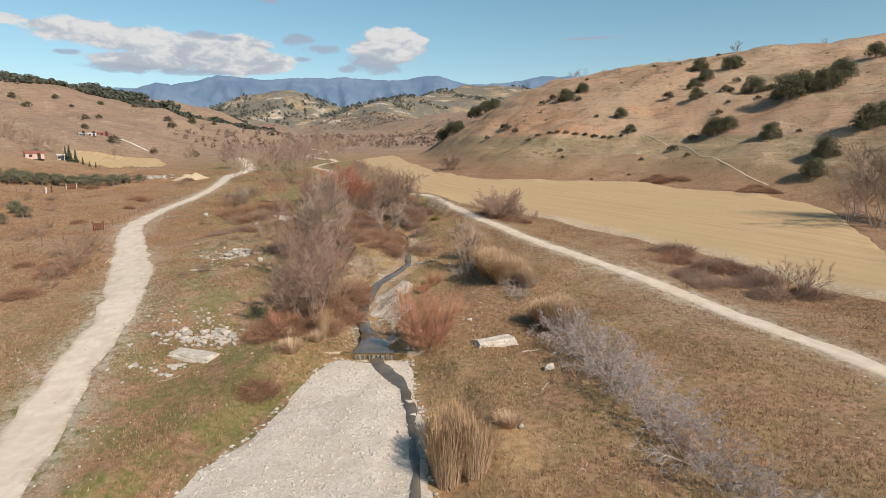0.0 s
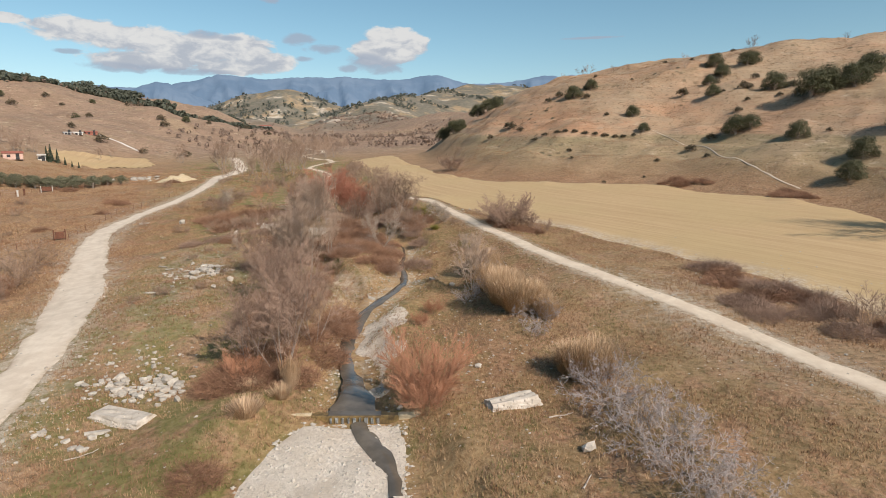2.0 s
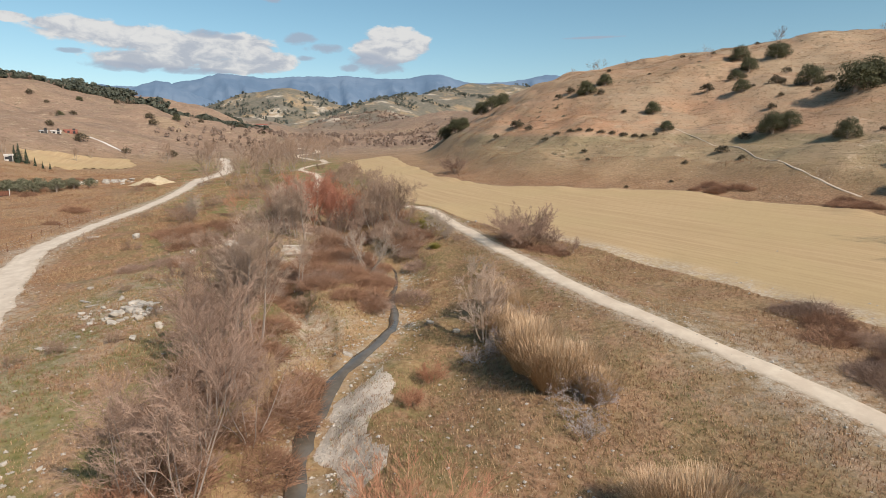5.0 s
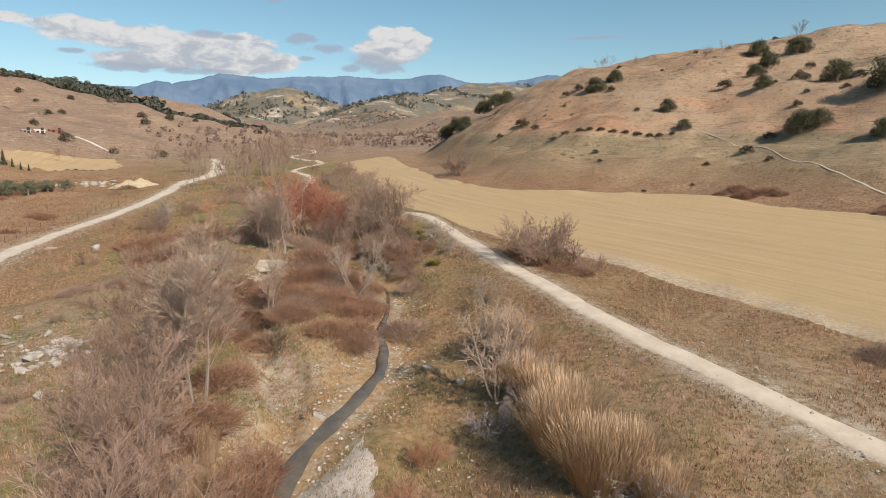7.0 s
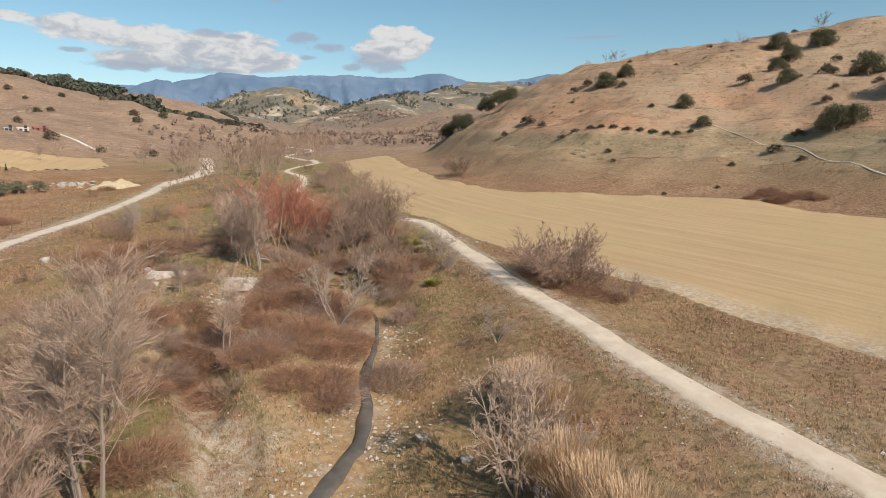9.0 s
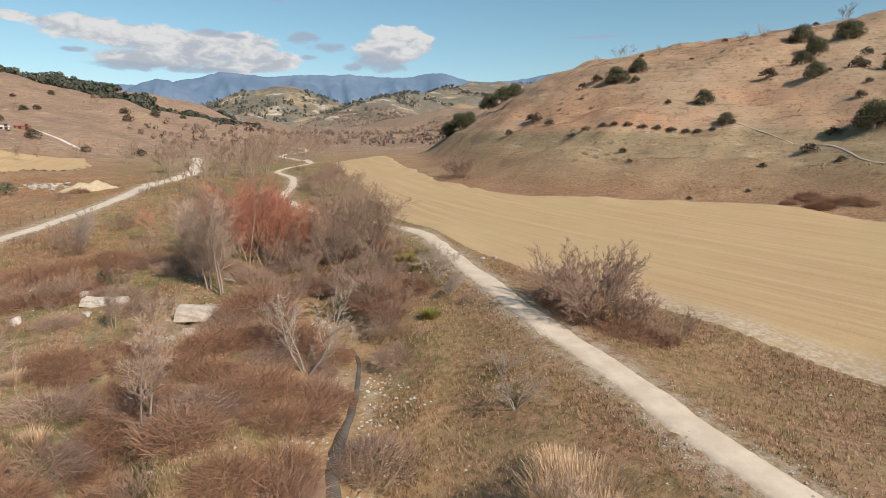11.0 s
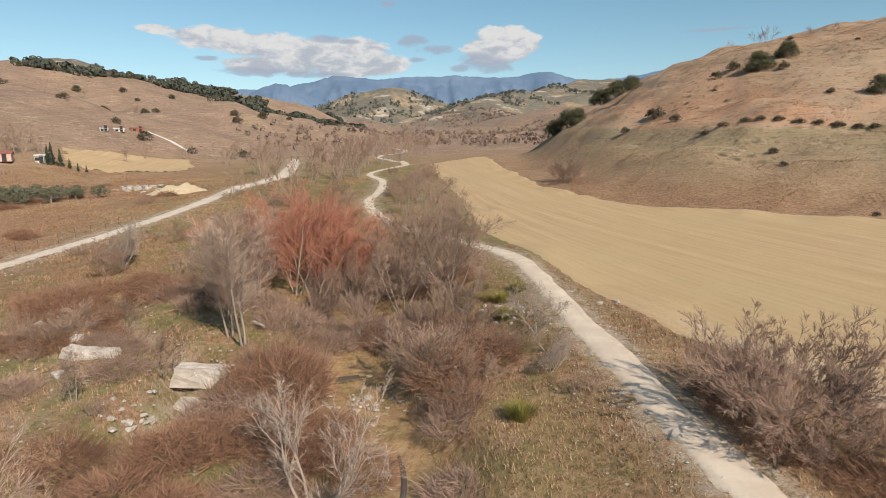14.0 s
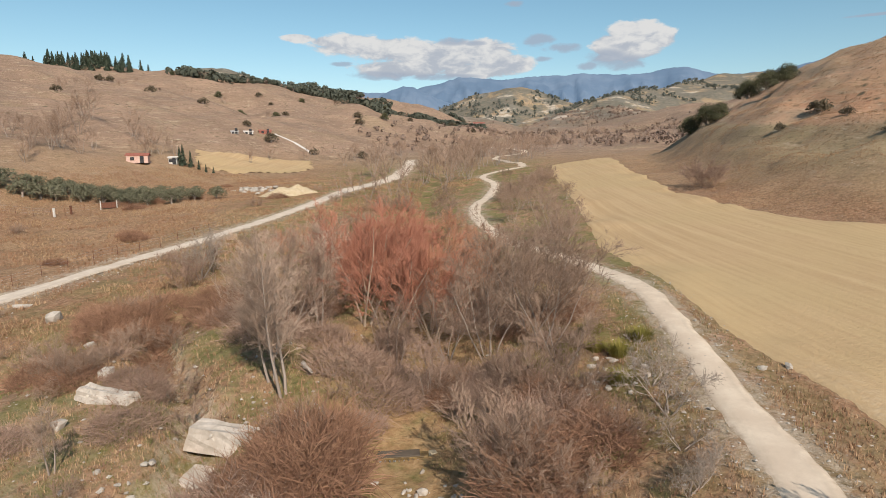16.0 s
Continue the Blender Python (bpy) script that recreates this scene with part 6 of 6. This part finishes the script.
def heap(x, y, wide, deep, tall, turn, material, label):
    n = 26
    verts, faces = [], []
    for i in range(n):
        for j in range(n):
            u, v = i / (n - 1) * 2 - 1, j / (n - 1) * 2 - 1
            q = max(0, 1 - u * u) * max(0, 1 - v * v)
            verts.append((u * wide / 2, v * deep / 2, tall * q ** 0.8 * (0.75 + 0.9 * abs(float(fbm(np.array([u * 2.2 + x]), np.array([v * 1.4 + y]), 4)[0]))) - 0.15))
    me = mesh_from("sand_mound", verts, grid_faces(n, n), material, True)
    ob = new("sand_mound", me)
    ob.matrix_basis = pose(x, y, height(x, y), 0, 0, turn)
    tagged(ob, label, "sand heap")


heap(-74.2, 181.0, 13.0, 5.0, 1.8, 72, M_SANDPILE, "long heap of yellow sand dumped beside the track")


# ---- ground cover, too many to count ----
def tufts(name, count, box, size, material, label, choose, seed):
    """Grass as one mesh: tufts of three blades where choose(x, y) is high."""
    rng = np.random.RandomState(seed)
    x, y = rng.uniform(box[0], box[1], count * 3), rng.uniform(box[2], box[3], count * 3)
    ok = choose(x, y) + 0.12 * rng.randn(len(x)) > 0
    ok &= (near_dist(x, y, LEFT_ROAD_LINE) > 2.2) & (near_dist(x, y, RIGHT_PATH_LINE) > 1.4) & (near_dist(x, y, STREAM_LINE) > 1.3) & ~within(x, y, FIELD) & ~within(x, y, GRAVEL_BED)
    x, y = x[ok][:count], y[ok][:count]
    z = land(x, y)
    verts = np.zeros((len(x), 3, 3, 3))
    for b in range(3):
        a = rng.uniform(0, 6.283, len(x))
        h = size * rng.uniform(0.5, 1.2, len(x))
        w = size * 0.075
        ox, oy = rng.normal(0, size * 0.25, len(x)), rng.normal(0, size * 0.25, len(x))
        lean = rng.uniform(0.2, 0.9, len(x)) * h
        verts[:, b, 0] = np.stack([x + ox - np.sin(a) * w, y + oy + np.cos(a) * w, z - 0.03], -1)
        verts[:, b, 1] = np.stack([x + ox + np.sin(a) * w, y + oy - np.cos(a) * w, z - 0.03], -1)
        verts[:, b, 2] = np.stack([x + ox + np.cos(a) * lean, y + oy + np.sin(a) * lean, z + h * 0.85], -1)
    v = verts.reshape(-1, 3)
    f = np.arange(len(v)).reshape(-1, 3)
    tagged(new(name, mesh_from(name, v.tolist(), f.tolist(), material)), label, "grass", kind="stuff")


NEAR = (-45, 42, 20, 128)
tufts("straw_grass", 80000, NEAR, 0.22, M_STRAW, "pale dry grass over the meadow", lambda x, y: fbm(x * 0.3, y * 0.3, 4) + 0.12, 1)
tufts("russet_grass", 62000, NEAR, 0.23, M_RUSSET, "russet dry grass over the meadow", lambda x, y: fbm(x * 0.24 + 40, y * 0.24, 4) + 0.05, 2)
tufts("green_grass", 24000, (-34, 14, 22, 120), 0.2, M_GREENGRASS, "short green grass in the damp hollows", lambda x, y: fbm(x * 0.3 + 9, y * 0.3 + 70, 4) - 0.04 - 0.12 * smooth(-4, 3, x), 3)
tufts("hill_grass", 80000, (4, 130, 90, 260), 0.24, M_STRAW, "dry grass tussocks on the hillside", lambda x, y: fbm(x * 0.15, y * 0.15, 5) + 0.02, 4)
tufts("hill_heather", 50000, (4, 130, 90, 260), 0.26, M_RUSSET, "dark dry herbs on the hillside", lambda x, y: fbm(x * 0.2 + 33, y * 0.2, 5) - 0.06, 5)
tufts("meadow_grass", 30000, (-125, -40, 60, 210), 0.4, M_STRAW, "dry grass on the left meadow", lambda x, y: fbm(x * 0.2, y * 0.2 + 5, 4), 6)
tufts("meadow_herbs", 30000, (-125, -40, 60, 210), 0.4, M_RUSSET, "dark dry herbs on the meadow", lambda x, y: fbm(x * 0.22 + 13, y * 0.22, 4) - 0.04, 7)


def pebbles(name, count, place, lo, hi, label, seed):
    """Small stones as one mesh of octahedra."""
    rng = np.random.RandomState(seed)
    x, y = place(rng, count)
    z = land(x, y)
    base = np.array([(1, 0, 0), (0, 1, 0), (-1, 0, 0), (0, -1, 0), (0, 0, 1), (0, 0, -1)], float)
    tri = np.array([(0, 1, 4), (1, 2, 4), (2, 3, 4), (3, 0, 4), (1, 0, 5), (2, 1, 5), (3, 2, 5), (0, 3, 5)])
    s = lo + (hi - lo) * rng.rand(len(x)) ** 3
    v = base[None] * (s[:, None, None] * rng.uniform(0.6, 1.2, (len(x), 6, 3)) * np.array([1, 1, 0.6]))
    a = rng.uniform(0, 6.283, len(x))
    c, sn = np.cos(a)[:, None], np.sin(a)[:, None]
    vx, vy = v[:, :, 0] * c - v[:, :, 1] * sn, v[:, :, 0] * sn + v[:, :, 1] * c
    v = np.stack([vx + x[:, None], vy + y[:, None], v[:, :, 2] + z[:, None] + s[:, None] * 0.25], -1).reshape(-1, 3)
    f = (tri[None] + 6 * np.arange(len(x))[:, None, None]).reshape(-1, 3)
    tagged(new(name, mesh_from(name, v.tolist(), f.tolist(), M_ROCK)), label, "stones", kind="stuff")


def in_bed(rng, n):
    x, y = rng.uniform(-16, 2, n * 3), rng.uniform(18, 42, n * 3)
    m = within(x, y, GRAVEL_BED)
    return x[m][:n], y[m][:n]


def beside(curve, wide, y0, y1, clear=0.0):
    def f(rng, n):
        p = [q for q in curve if y0 < q.y < y1]
        i = rng.randint(0, len(p), n)
        off = rng.normal(0, wide, n)
        return np.array([p[k].x for k in i]) + off + np.sign(off) * clear, np.array([p[k].y for k in i]) + rng.normal(0, 1.2, n)
    return f


def around(rows):
    def f(rng, n):
        i = rng.randint(0, len(rows), n)
        r = np.array(rows)[i]
        return r[:, 0] + rng.normal(0, 1, n) * r[:, 2], r[:, 1] + rng.normal(0, 1, n) * r[:, 3]
    return f


pebbles("river_pebbles", 5200, in_bed, 0.035, 0.2, "pale cobbles strewn over the gravel bed", 1)
pebbles("bank_pebbles", 2200, beside(STREAM_CURVE, 1.3, 44, 90, 0.5), 0.03, 0.16, "pale pebbles along the stream's edge", 2)
pebbles("path_pebbles", 2400, beside(RIGHT_PATH_CURVE, 1.1, 25, 130, 1.0), 0.03, 0.1, "loose pale stones along the path", 3)
pebbles("road_pebbles", 1800, beside(LEFT_ROAD_CURVE, 1.8, 25, 130, 1.9), 0.03, 0.13, "loose pale stones along the dirt track", 4)
pebbles("meadow_pebbles", 2400, around([(-24, 66, 5, 12), (-21, 48, 4, 5), (-24, 80, 6, 9), (-27, 98, 6, 6), (4, 50, 2.5, 6), (-17, 94, 2, 6), (-9, 68, 2, 4), (20, 62, 8, 10), (30, 62, 5, 9), (-3, 105, 3, 5)]), 0.03, 0.17, "small pale stones scattered in the grass", 5)
